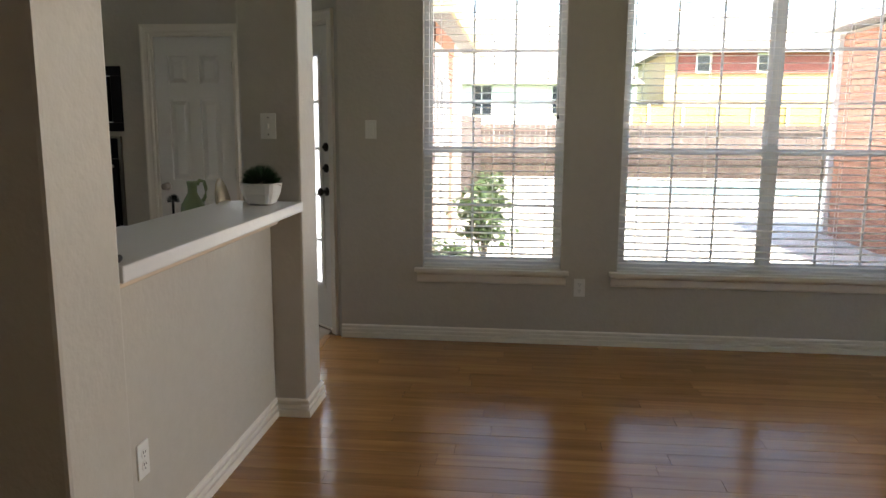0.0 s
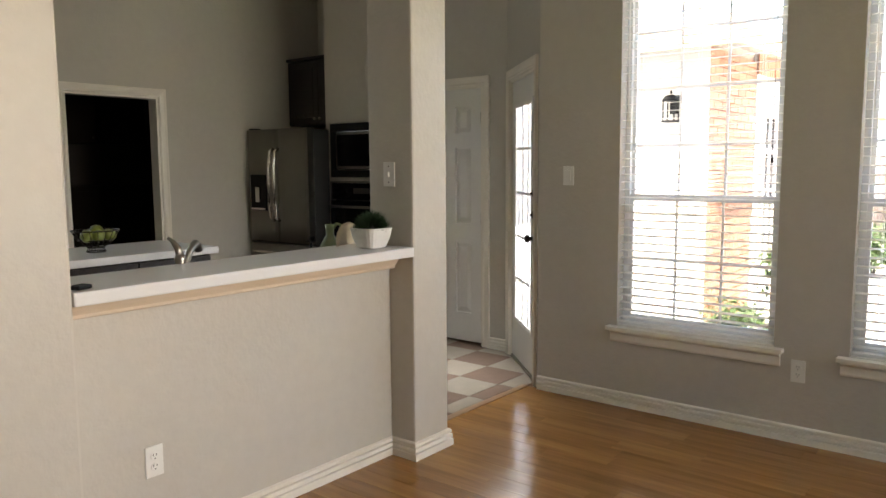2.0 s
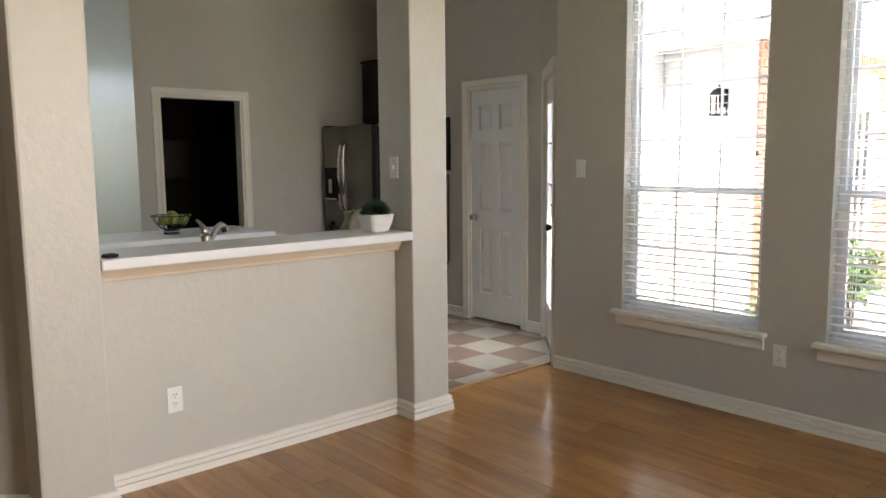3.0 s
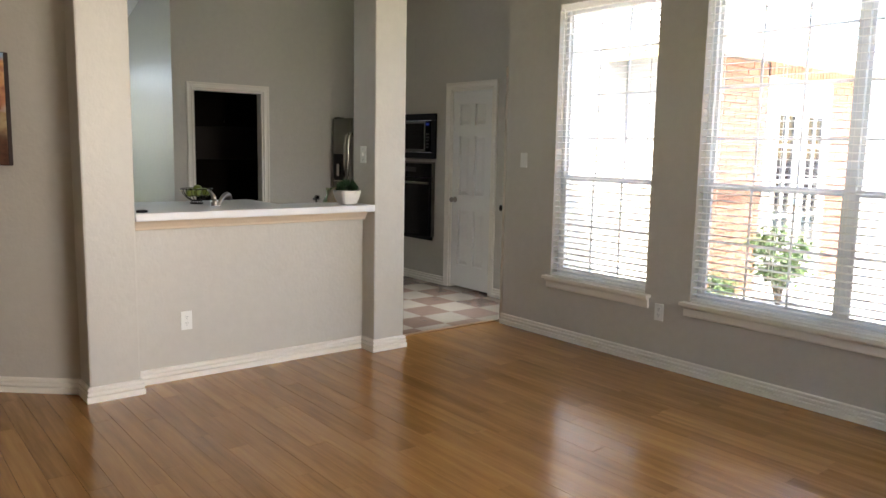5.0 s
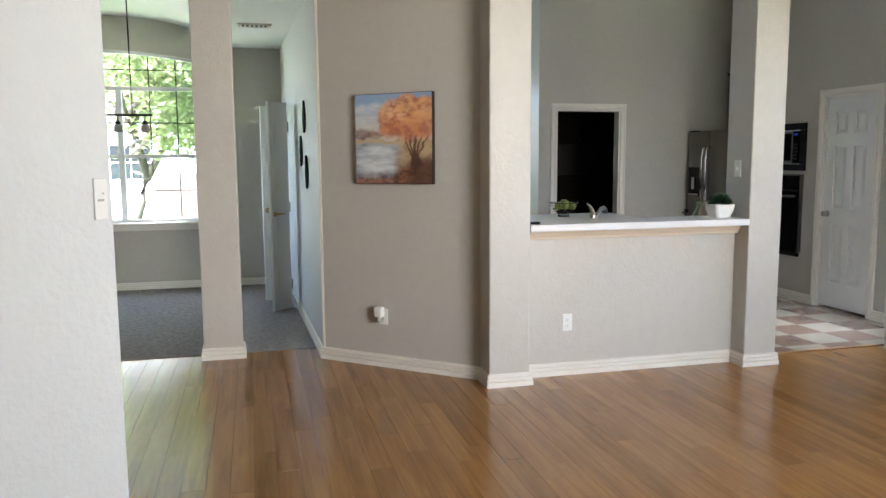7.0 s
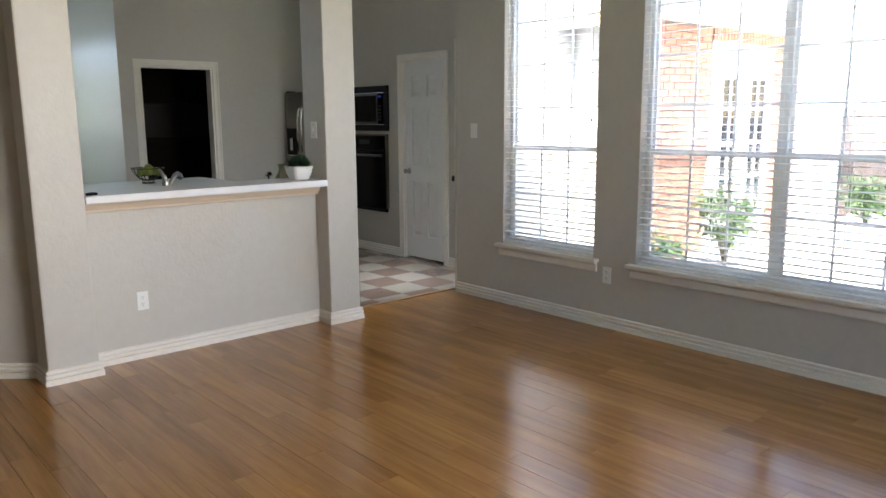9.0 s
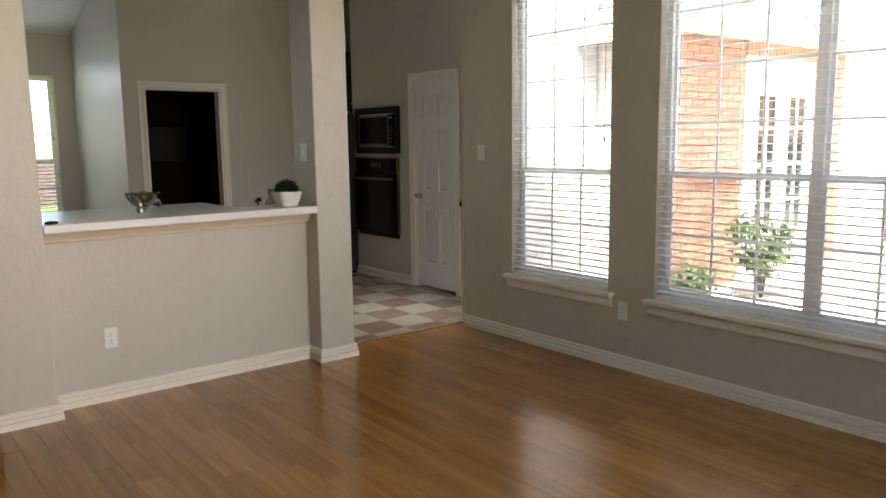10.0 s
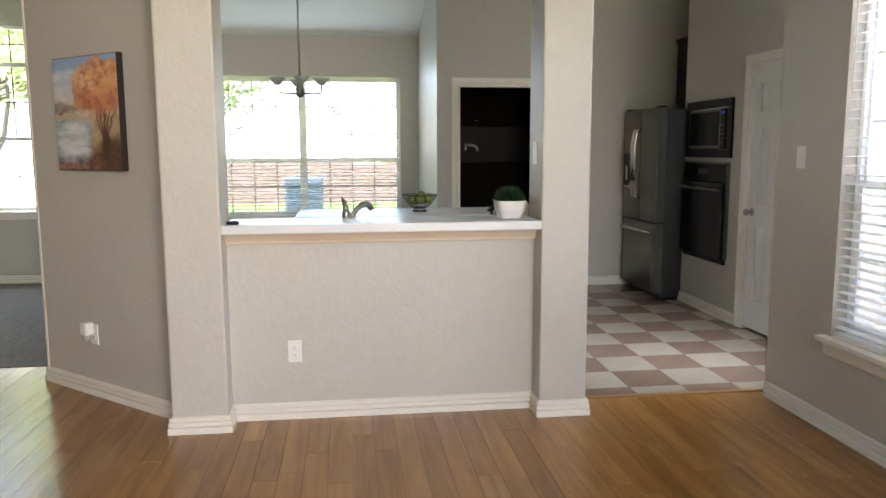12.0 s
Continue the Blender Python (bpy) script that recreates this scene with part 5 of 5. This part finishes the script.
for y in (-0.36, -0.12, 0.12, 0.36):
    so = part("socket", lathe([(0.005, 1.90), (0.006, 1.86), (0.022, 1.855), (0.024, 1.82)], 12, Matrix.Translation((0, y, 0))), BRONZE, fl)
    part("glass_jar", lathe([(0.022, 1.825), (0.040, 1.81), (0.044, 1.75), (0.041, 1.75), (0.037, 1.805)], 14, Matrix.Translation((0, y, 0)), cap=False), SMOKE, so)

vent = thing("ceiling_vent", at(-4.2, 0.30, FLAT - 0.014), "white slotted ceiling vent", "vent")
part("frame", boxes((-0.09, -0.16, 0, 0.09, -0.14, 0.014), (-0.09, 0.14, 0, 0.09, 0.16, 0.014), (-0.09, -0.14, 0, -0.07, 0.14, 0.014), (0.07, -0.14, 0, 0.09, 0.14, 0.014)), TRIM, vent)
part("backing", boxes((-0.07, -0.14, 0.010, 0.07, 0.14, 0.014)), SLOT, vent)
for i in range(7):
    part("slat", boxes((-0.07, -0.135 + 0.042 * i, 0.001, 0.07, -0.115 + 0.042 * i, 0.009)), TRIM, vent)


def outlet(m, label="white duplex wall outlet"):
    o = thing("wall_outlet", m, label, "outlet", "outlets and switches")
    part("plate", boxes((-0.035, -0.006, -0.058, 0.035, 0, 0.058), bev=0.002), PLATE_WHITE, o)
    for z in (-0.02, 0.02):
        f = part("receptacle", lathe([(0.016, 0), (0.016, 0.0085), (0.015, 0.009)], 16, pose(0, 0, z, 90)), PLATE_WHITE, o)
        part("slots", boxes((-0.0075, -0.0098, z + 0.001, -0.005, -0.0088, z + 0.010), (0.005, -0.0098, z + 0.001, 0.0075, -0.0088, z + 0.009), (-0.002, -0.0098, z - 0.010, 0.002, -0.0088, z - 0.006)), SLOT, f)
    return o


def switch(m, toggle=True, label="white wall light switch"):
    o = thing("light_switch", m, label, "light switch", "outlets and switches")
    part("plate", boxes((-0.036, -0.006, -0.058, 0.036, 0, 0.058), bev=0.002), PLATE_WHITE, o)
    if toggle:
        part("toggle", boxes((-0.005, -0.016, -0.011, 0.005, -0.006, 0.011), bev=0.002), PLATE_WHITE, o)
        part("screws", boxes((-0.003, -0.0075, 0.035, 0.003, -0.0058, 0.041), (-0.003, -0.0075, -0.041, 0.003, -0.0058, -0.035)), SLOT, o)
    else:
        part("rocker", boxes((-0.017, -0.010, -0.034, 0.017, -0.006, 0.034), bev=0.002), PLATE_WHITE, o)
    return o


outlet(at(BAR_X, 2.273, 0.365, 90))
outlet(at(0.31, WIN_Y, 0.376))
switch(at(-1.034, WIN_Y, 1.368), False)
switch(at(-1.232, POST_N[0], 1.395), True)
pd = Vector((PIC_B[0] - PIC_A[0], PIC_B[1] - PIC_A[1], 0))
pturn = math.degrees(math.atan2(pd.y, pd.x))
pd.normalize()


def on_picture_wall(u, z):
    return at(PIC_A[0] + pd.x * u, PIC_A[1] + pd.y * u, z, pturn)


fresh = on_picture_wall(0.534, 0.365)
outlet(fresh, "white wall outlet with a plugged-in air freshener")
af = thing("air_freshener", fresh @ Matrix.Translation((-0.012, -0.0095, 0.03)), "white plug-in air freshener in the outlet", "air freshener")
part("body", boxes((-0.034, -0.055, -0.03, 0.026, 0, 0.045), bev=0.012), PLATE_WHITE, af)
part("oil_bottle", lathe([(0.016, -0.045), (0.018, -0.03), (0.018, 0.0), (0.008, 0.012)], 14, Matrix.Translation((0.0, -0.035, -0.018))), SMOKE, af)
hs = thing("light_switch", at(HALL[0] + 0.024, HALL[1] - 0.024, 1.378, 135), "narrow white wall control at the hall corner", "light switch", "outlets and switches")
part("plate", boxes((-0.018, -0.007, -0.052, 0.018, 0, 0.052), bev=0.002), PLATE_WHITE, hs)
part("marks", boxes((-0.010, -0.0078, -0.006, 0.008, -0.0068, 0.0), (0.004, -0.0078, 0.012, 0.009, -0.0068, 0.016)), SMOKE, hs, "small grey printed marks")

corner = part("trim", boxes((0.0, -0.004, 0.09, 0.020, 0.0, H)), TRIM, m=on_picture_wall(0, 0))
tagged(corner, "narrow white corner trim on the wall edge", "trim", kind="structure")

# wall ornaments: three dark metal leaves
LEAF_IRON = shader("dull_dark_green_iron", (0.010, 0.016, 0.013), 0.95, vary=0.3, scale=30, spec=0.03)
for i, (x, z, s) in enumerate(((-3.01, 1.834, 0.86), (-3.345, 1.554, 0.86), (-2.91, 1.377, 0.88))):
    y = PIC_A[1] + (PIC_A[0] - x) * (STUDY_Y - PIC_A[1]) / (PIC_A[0] - FRONT_X)
    o = thing("wall_ornament", at(x, y - 0.004, z, 183), "dark metal leaf ornament on the wall", "ornament", "leaf ornaments")
    b = bmesh.new()
    ring = []
    for k in range(24):
        a = 2 * math.pi * k / 24
        ring.append((0.085 * s * math.sin(a) * abs(math.sin(a)) ** 0.5 * (1 - 0.3 * math.cos(a)), 0.155 * s * math.cos(a)))
    fa_, ba_ = [b.verts.new((x_, 0.016 - 1.6 * x_ * x_, z_)) for x_, z_ in ring], [b.verts.new((x_, 0.0, z_)) for x_, z_ in ring]
    c0 = b.verts.new((0, 0.019, 0))
    for k in range(24):
        b.faces.new((fa_[k], fa_[(k + 1) % 24], c0))
        b.faces.new((fa_[k], ba_[k], ba_[(k + 1) % 24], fa_[(k + 1) % 24]))
    b.faces.new(ba_)
    part("leaf", b, LEAF_IRON, o)
    part("vein", tube([(0, 0.015, -0.15 * s), (0, 0.020, 0), (0, 0.015, 0.15 * s)], 0.003, 6), LEAF_IRON, o)

# ---- canvas picture of an autumn tree ----
PW, PH = 0.611, 0.614


def painting(name):
    """A soft oil landscape: sky, lake, far shore, near bank and one orange tree, laid over one another with ragged brush edges."""
    m = bpy.data.materials.new(name)
    m.use_nodes = True
    n, l = m.node_tree.nodes, m.node_tree.links
    b = n["Principled BSDF"]
    b.inputs["Roughness"].default_value = 0.5
    tc, sep = n.new("ShaderNodeTexCoord"), n.new("ShaderNodeSeparateXYZ")

    def noise_at(scale, detail=3.0, stretch=(1, 1, 1)):
        mp, t = n.new("ShaderNodeMapping"), n.new("ShaderNodeTexNoise")
        mp.inputs["Scale"].default_value = stretch
        t.inputs["Scale"].default_value, t.inputs["Detail"].default_value = scale, detail
        l.new(tc.outputs["Object"], mp.inputs["Vector"])
        l.new(mp.outputs[0], t.inputs["Vector"])
        return t

    def op(kind, a, c, d=None):
        q = n.new("ShaderNodeMath")
        q.operation = kind
        for k, v in enumerate((a, c, d)):
            if v is None:
                continue
            if isinstance(v, (int, float)):
                q.inputs[k].default_value = v
            else:
                l.new(v, q.inputs[k])
        return q.outputs[0]

    warp = noise_at(13.0, 2.5)
    off = n.new("ShaderNodeVectorMath")
    off.operation = "MULTIPLY_ADD"
    l.new(warp.outputs["Color"], off.inputs[0])
    off.inputs[1].default_value = (0.07, 0.0, 0.07)
    l.new(tc.outputs["Object"], off.inputs[2])
    l.new(off.outputs[0], sep.inputs[0])
    u = op("DIVIDE", op("SUBTRACT", sep.outputs["X"], 0.035), PW)
    v = op("DIVIDE", op("SUBTRACT", sep.outputs["Z"], 0.035), PH)

    def step(x, lo, hi):
        q = n.new("ShaderNodeMapRange")
        q.interpolation_type = "SMOOTHSTEP"
        q.inputs["From Min"].default_value, q.inputs["From Max"].default_value = lo, hi
        l.new(x, q.inputs["Value"])
        return q.outputs[0]

    def blob(cu, cv, ru, rv, soft=0.35):
        du, dv = op("DIVIDE", op("SUBTRACT", u, cu), ru), op("DIVIDE", op("SUBTRACT", v, cv), rv)
        r = op("ADD", op("MULTIPLY", du, du), op("MULTIPLY", dv, dv))
        q = step(r, 1 - soft, 1 + soft)
        return op("SUBTRACT", 1.0, q)

    def lay(under, over, mask):
        q = n.new("ShaderNodeMix")
        q.data_type = "RGBA"
        for k, c in ((6, under), (7, over)):
            if isinstance(c, tuple):
                q.inputs[k].default_value = (*c, 1)
            else:
                l.new(c, q.inputs[k])
        l.new(mask, q.inputs[0])
        return q.outputs[2]

    def line(u0, v0, u1, v1, wide):
        along = op("DIVIDE", op("SUBTRACT", v, v0), v1 - v0)
        d = op("ABSOLUTE", op("SUBTRACT", op("SUBTRACT", u, u0), op("MULTIPLY", along, u1 - u0)), 0.0)
        inside = op("MULTIPLY", step(along, -0.03, 0.03), op("SUBTRACT", 1.0, step(along, 0.9, 1.1)))
        return op("MULTIPLY", op("SUBTRACT", 1.0, step(d, wide * 0.5, wide)), inside)

    dabs, fine = noise_at(15.0, 2.5, (1, 1, 1.3)), noise_at(34.0, 2.5, (0.7, 1, 1.2))
    d1, d2 = step(dabs.outputs["Fac"], 0.36, 0.64), step(fine.outputs["Fac"], 0.36, 0.64)
    flow = step(noise_at(9.0, 3.0, (0.6, 1, 2.6)).outputs["Fac"], 0.36, 0.64)
    # sky, from a peach horizon to grey-blue, with pale clouds
    c = lay((0.62, 0.56, 0.48), (0.30, 0.42, 0.60), step(v, 0.56, 0.90))
    c = lay(c, (0.74, 0.74, 0.72), op("MULTIPLY", blob(0.20, 0.76, 0.34, 0.13, 0.8), op("ADD", op("MULTIPLY", flow, 0.6), 0.25)))
    # lake with a bright middle
    water = lay((0.20, 0.235, 0.28), (0.42, 0.47, 0.52), flow)
    water = lay(water, (0.78, 0.80, 0.78), op("MULTIPLY", blob(0.30, 0.26, 0.26, 0.15, 0.9), op("ADD", op("MULTIPLY", flow, 0.45), 0.5)))
    c = lay(water, c, step(v, 0.425, 0.455))
    # far wood and shore
    c = lay(c, (0.20, 0.12, 0.11), op("MULTIPLY", blob(0.08, 0.55, 0.11, 0.075, 0.6), op("ADD", op("MULTIPLY", d1, 0.35), 0.6)))
    c = lay(c, (0.27, 0.145, 0.10), op("MULTIPLY", blob(0.25, 0.535, 0.12, 0.05, 0.6), op("ADD", op("MULTIPLY", d1, 0.4), 0.5)))
    c = lay(c, (0.52, 0.39, 0.22), op("MULTIPLY", op("MULTIPLY", step(v, 0.435, 0.455), op("SUBTRACT", 1.0, step(v, 0.47, 0.50))), 0.85))
    # near bank: ochre meadow over a dark brown edge
    land = op("MULTIPLY", op("SUBTRACT", 1.0, step(v, 0.47, 0.52)), step(op("ADD", u, op("MULTIPLY", v, -0.12)), 0.44, 0.60))
    c = lay(c, lay((0.30, 0.155, 0.07), (0.56, 0.42, 0.22), op("ADD", op("MULTIPLY", d1, 0.6), op("MULTIPLY", step(v, 0.15, 0.5), 0.35))), op("MULTIPLY", land, 0.9))
    low = op("SUBTRACT", 1.0, step(op("SUBTRACT", v, op("MULTIPLY", step(u, 0.40, 0.85), 0.20)), 0.02, 0.15))
    c = lay(c, lay((0.075, 0.030, 0.020), (0.33, 0.13, 0.065), op("MULTIPLY", d2, op("SUBTRACT", 1.15, step(u, 0.45, 0.8)))), op("MULTIPLY", low, 0.92))
    # the tree: several dark stems under a wide ragged crown
    c = lay(c, (0.075, 0.034, 0.024), blob(0.785, 0.24, 0.05, 0.13, 0.6))
    for row in ((0.77, 0.25, 0.62, 0.60, 0.016), (0.775, 0.25, 0.72, 0.62, 0.018), (0.785, 0.25, 0.80, 0.62, 0.020), (0.79, 0.25, 0.88, 0.60, 0.016), (0.80, 0.27, 0.95, 0.55, 0.012)):
        c = lay(c, (0.095, 0.043, 0.030), op("MULTIPLY", line(*row), 0.9))
    shade = lay((0.46, 0.15, 0.075), (0.64, 0.26, 0.12), d1)
    leafy = lay(shade, (0.82, 0.46, 0.20), op("MULTIPLY", op("ADD", op("MULTIPLY", d1, 0.6), op("MULTIPLY", d2, 0.4)), step(v, 0.56, 0.84)))
    for cu, cv, ru, rv in ((0.44, 0.60, 0.12, 0.085), (0.42, 0.74, 0.12, 0.13), (0.58, 0.63, 0.16, 0.10), (0.52, 0.82, 0.15, 0.11), (0.70, 0.60, 0.18, 0.12), (0.90, 0.63, 0.16, 0.13), (0.66, 0.77, 0.20, 0.14), (0.86, 0.79, 0.20, 0.15), (0.70, 0.91, 0.15, 0.07), (0.90, 0.90, 0.13, 0.06)):
        c = lay(c, leafy, op("MULTIPLY", blob(cu, cv, ru, rv, 0.6), 0.92))
    c = lay(c, (0.84, 0.56, 0.34), op("MULTIPLY", op("MULTIPLY", blob(0.55, 0.80, 0.15, 0.09, 0.9), d2), 0.7))
    l.new(c, b.inputs["Base Color"])
    bn = n.new("ShaderNodeBump")
    bn.inputs["Strength"].default_value, bn.inputs["Distance"].default_value = 0.3, 0.002
    l.new(fine.outputs["Fac"], bn.inputs["Height"])
    l.new(bn.outputs[0], b.inputs["Normal"])
    return m


pic = thing("canvas_picture", on_picture_wall(0.348, 1.308), "canvas painting of an orange autumn tree by a lake", "picture")
part("canvas", boxes((0, -0.038, 0, PW, -0.002, PH), bev=0.002), shader("dark_canvas_edge", (0.022, 0.012, 0.010), 0.7, vary=0.2, scale=20), pic, "deep dark-edged canvas")
part("painted_face", boxes((0.004, -0.0405, 0.004, PW - 0.004, -0.0385, PH - 0.004)), painting("autumn_oil_paint"), pic, "soft autumn landscape in oil paint")

# utility room seen dimly through the doorway; matt near-black wood stands in for missing light
UNLIT_WOOD = shader("unlit_dark_wood", (0.012, 0.009, 0.007), 0.9, vary=0.2, scale=4, spec=0.1)
uc = thing("wall_cabinet", at(-6.615, 3.62, 0, 90), "dark wooden upper cabinet in the utility room, dulled to look unlit", "cabinet")
part("body", boxes((0, -0.28, 1.68, 1.6, 0, 2.45)), UNLIT_WOOD, uc)
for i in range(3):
    d = part("door", boxes((0.005 + 0.53 * i, -0.298, 1.685, 0.53 + 0.53 * i, -0.281, 2.44), bev=0.003), UNLIT_WOOD, uc)
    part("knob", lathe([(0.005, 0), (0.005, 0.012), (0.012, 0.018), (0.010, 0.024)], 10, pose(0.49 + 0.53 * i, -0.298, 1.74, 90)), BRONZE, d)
lc = thing("utility_cabinet", at(-6.615, 3.62, 0, 90), "dark wooden tall base cabinet in the utility room, dulled to look unlit", "cabinet")
part("body", boxes((0, -0.30, 0, 1.6, 0, 1.22), (-0.0, -0.32, 1.22, 1.6, 0, 1.25)), UNLIT_WOOD, lc)
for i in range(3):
    part("door", boxes((0.005 + 0.53 * i, -0.318, 0.02, 0.53 + 0.53 * i, -0.301, 1.20), bev=0.003), UNLIT_WOOD, lc)
hk = thing("coat_hook", at(-6.618, 4.03, 1.42, 90), "pale metal coat hook on the utility room wall", "hook")
part("plate", boxes((-0.012, -0.008, -0.03, 0.012, 0, 0.05), bev=0.003), PLATE_WHITE, hk)
part("arm", tube([(0, -0.006, 0.03), (0.02, -0.16, 0.035), (0.05, -0.26, 0.03), (0.09, -0.29, 0.005), (0.10, -0.285, -0.03)], 0.014, 8), PLATE_WHITE, hk)
# ---- floor boards and tiles ----
VINYLS = [shader("cream_vinyl_tile", (0.32, 0.272, 0.218), 0.24, vary=0.18, scale=7, rand=0.6), shader("taupe_vinyl_tile", (0.195, 0.130, 0.097), 0.24, vary=0.22, scale=7, rand=0.6),
          shader("sand_vinyl_tile", (0.31, 0.235, 0.17), 0.24, vary=0.18, scale=7, rand=0.6)]
T = 0.322
tile_first = {}
tile_rest = [bmesh.new() for _ in VINYLS]
for i in range(20):
    for j in range(20):
        x1, y0 = -1.175 - T * i, 0.673 + T * j
        x0, y1 = x1 - T, y0 + T
        cut = min(x1, -1.345)
        if x0 < -4.8 and y1 > 3.45 and not (3.6 < (y0 + y1) / 2 < 5.8):
            continue
        if y0 < 0.8 or (y0 < 1.75 and x1 > -2.2):
            continue
        if y1 > 6.36 or y0 < 0.6 or x0 < -7.6:
            continue
        if (x1 + y0) > 3.72 + 0.02 and y0 > 4.9 and x1 > -1.97 and (x0 + x1) / 2 + (y0 + y1) / 2 > 3.72:
            continue
        k = 0 if (i + j) % 2 else (1 if (i * 2 + j * 5) % 7 else 2)
        near = x0 > -4.9 and y0 > 2.9 and i > 0
        if not near:
            box(tile_rest[k], x0 + 0.001, y0 + 0.001, -0.012, cut - 0.001, y1 - 0.001, 0.0)
        elif k not in tile_first:
            tile_first[k] = part("tile", boxes((0.001, 0.001, -0.012, T - 0.001, T - 0.001, 0.0)), VINYLS[k], kitchen_floor, m=Matrix.Translation((x0, y0, 0)))
        else:
            share("tile", tile_first[k], kitchen_floor, Matrix.Translation((x0, y0, 0)))
for k, b in enumerate(tile_rest):
    o = part("tiles", b, VINYLS[k], kitchen_floor)
    o["kind"] = "stuff"
tagged(part("floor_transition", boxes((-1.36, 3.81, 0.0, -1.315, WIN_Y, 0.007), bev=0.002), wood("oak_transition_strip", (0.15, 0.068, 0.02), (0.34, 0.17, 0.06), 0.35)), "flat oak strip between laminate and vinyl", "threshold", kind="structure")

prng = random.Random(5)
PLANK_W = 0.108
lengths = [0.92, 1.22]
plank_first = {}
rest = bmesh.new()
made = 0
y, row = WIN_Y - 0.002, 0
while y > -3.0:
    y0 = y - PLANK_W
    x = -1.33 if y0 > 3.81 else (-1.238 if y0 > 1.95 else -2.448)
    if y0 <= 1.65:
        x = max(-2.448, -1.281 - (1.668 - y0) * 0.877 - 0.06) if y0 > 0.70 else -2.448
    end = 5.18 if y0 > -1.3 else 1.34
    first_cut = prng.uniform(0.25, 1.2)
    while x < end - 0.01:
        ln = first_cut if first_cut else prng.choice(lengths)
        first_cut = None
        x1 = min(end, x + ln)
        full = abs((x1 - x) - ln) < 1e-6 and ln in lengths
        if full and made < 298 and x1 < 3.6 and y0 > 0.6:
            if ln not in plank_first:
                plank_first[ln] = part("plank", boxes((0.0007, 0.0007, -0.012, ln - 0.0007, PLANK_W - 0.0007, 0.0)), OAK, floor, m=Matrix.Translation((x, y0, 0)))
            else:
                share("plank", plank_first[ln], floor, Matrix.Translation((x, y0, prng.uniform(-0.0004, 0.0002))))
            made += 1
        else:
            box(rest, x + 0.0007, y0 + 0.0007, -0.012, x1 - 0.0007, y - 0.0007, prng.uniform(-0.0004, 0.0002))
        x = x1
    y, row = y0, row + 1
o = part("planks", rest, OAK, floor)
o["kind"] = "stuff"
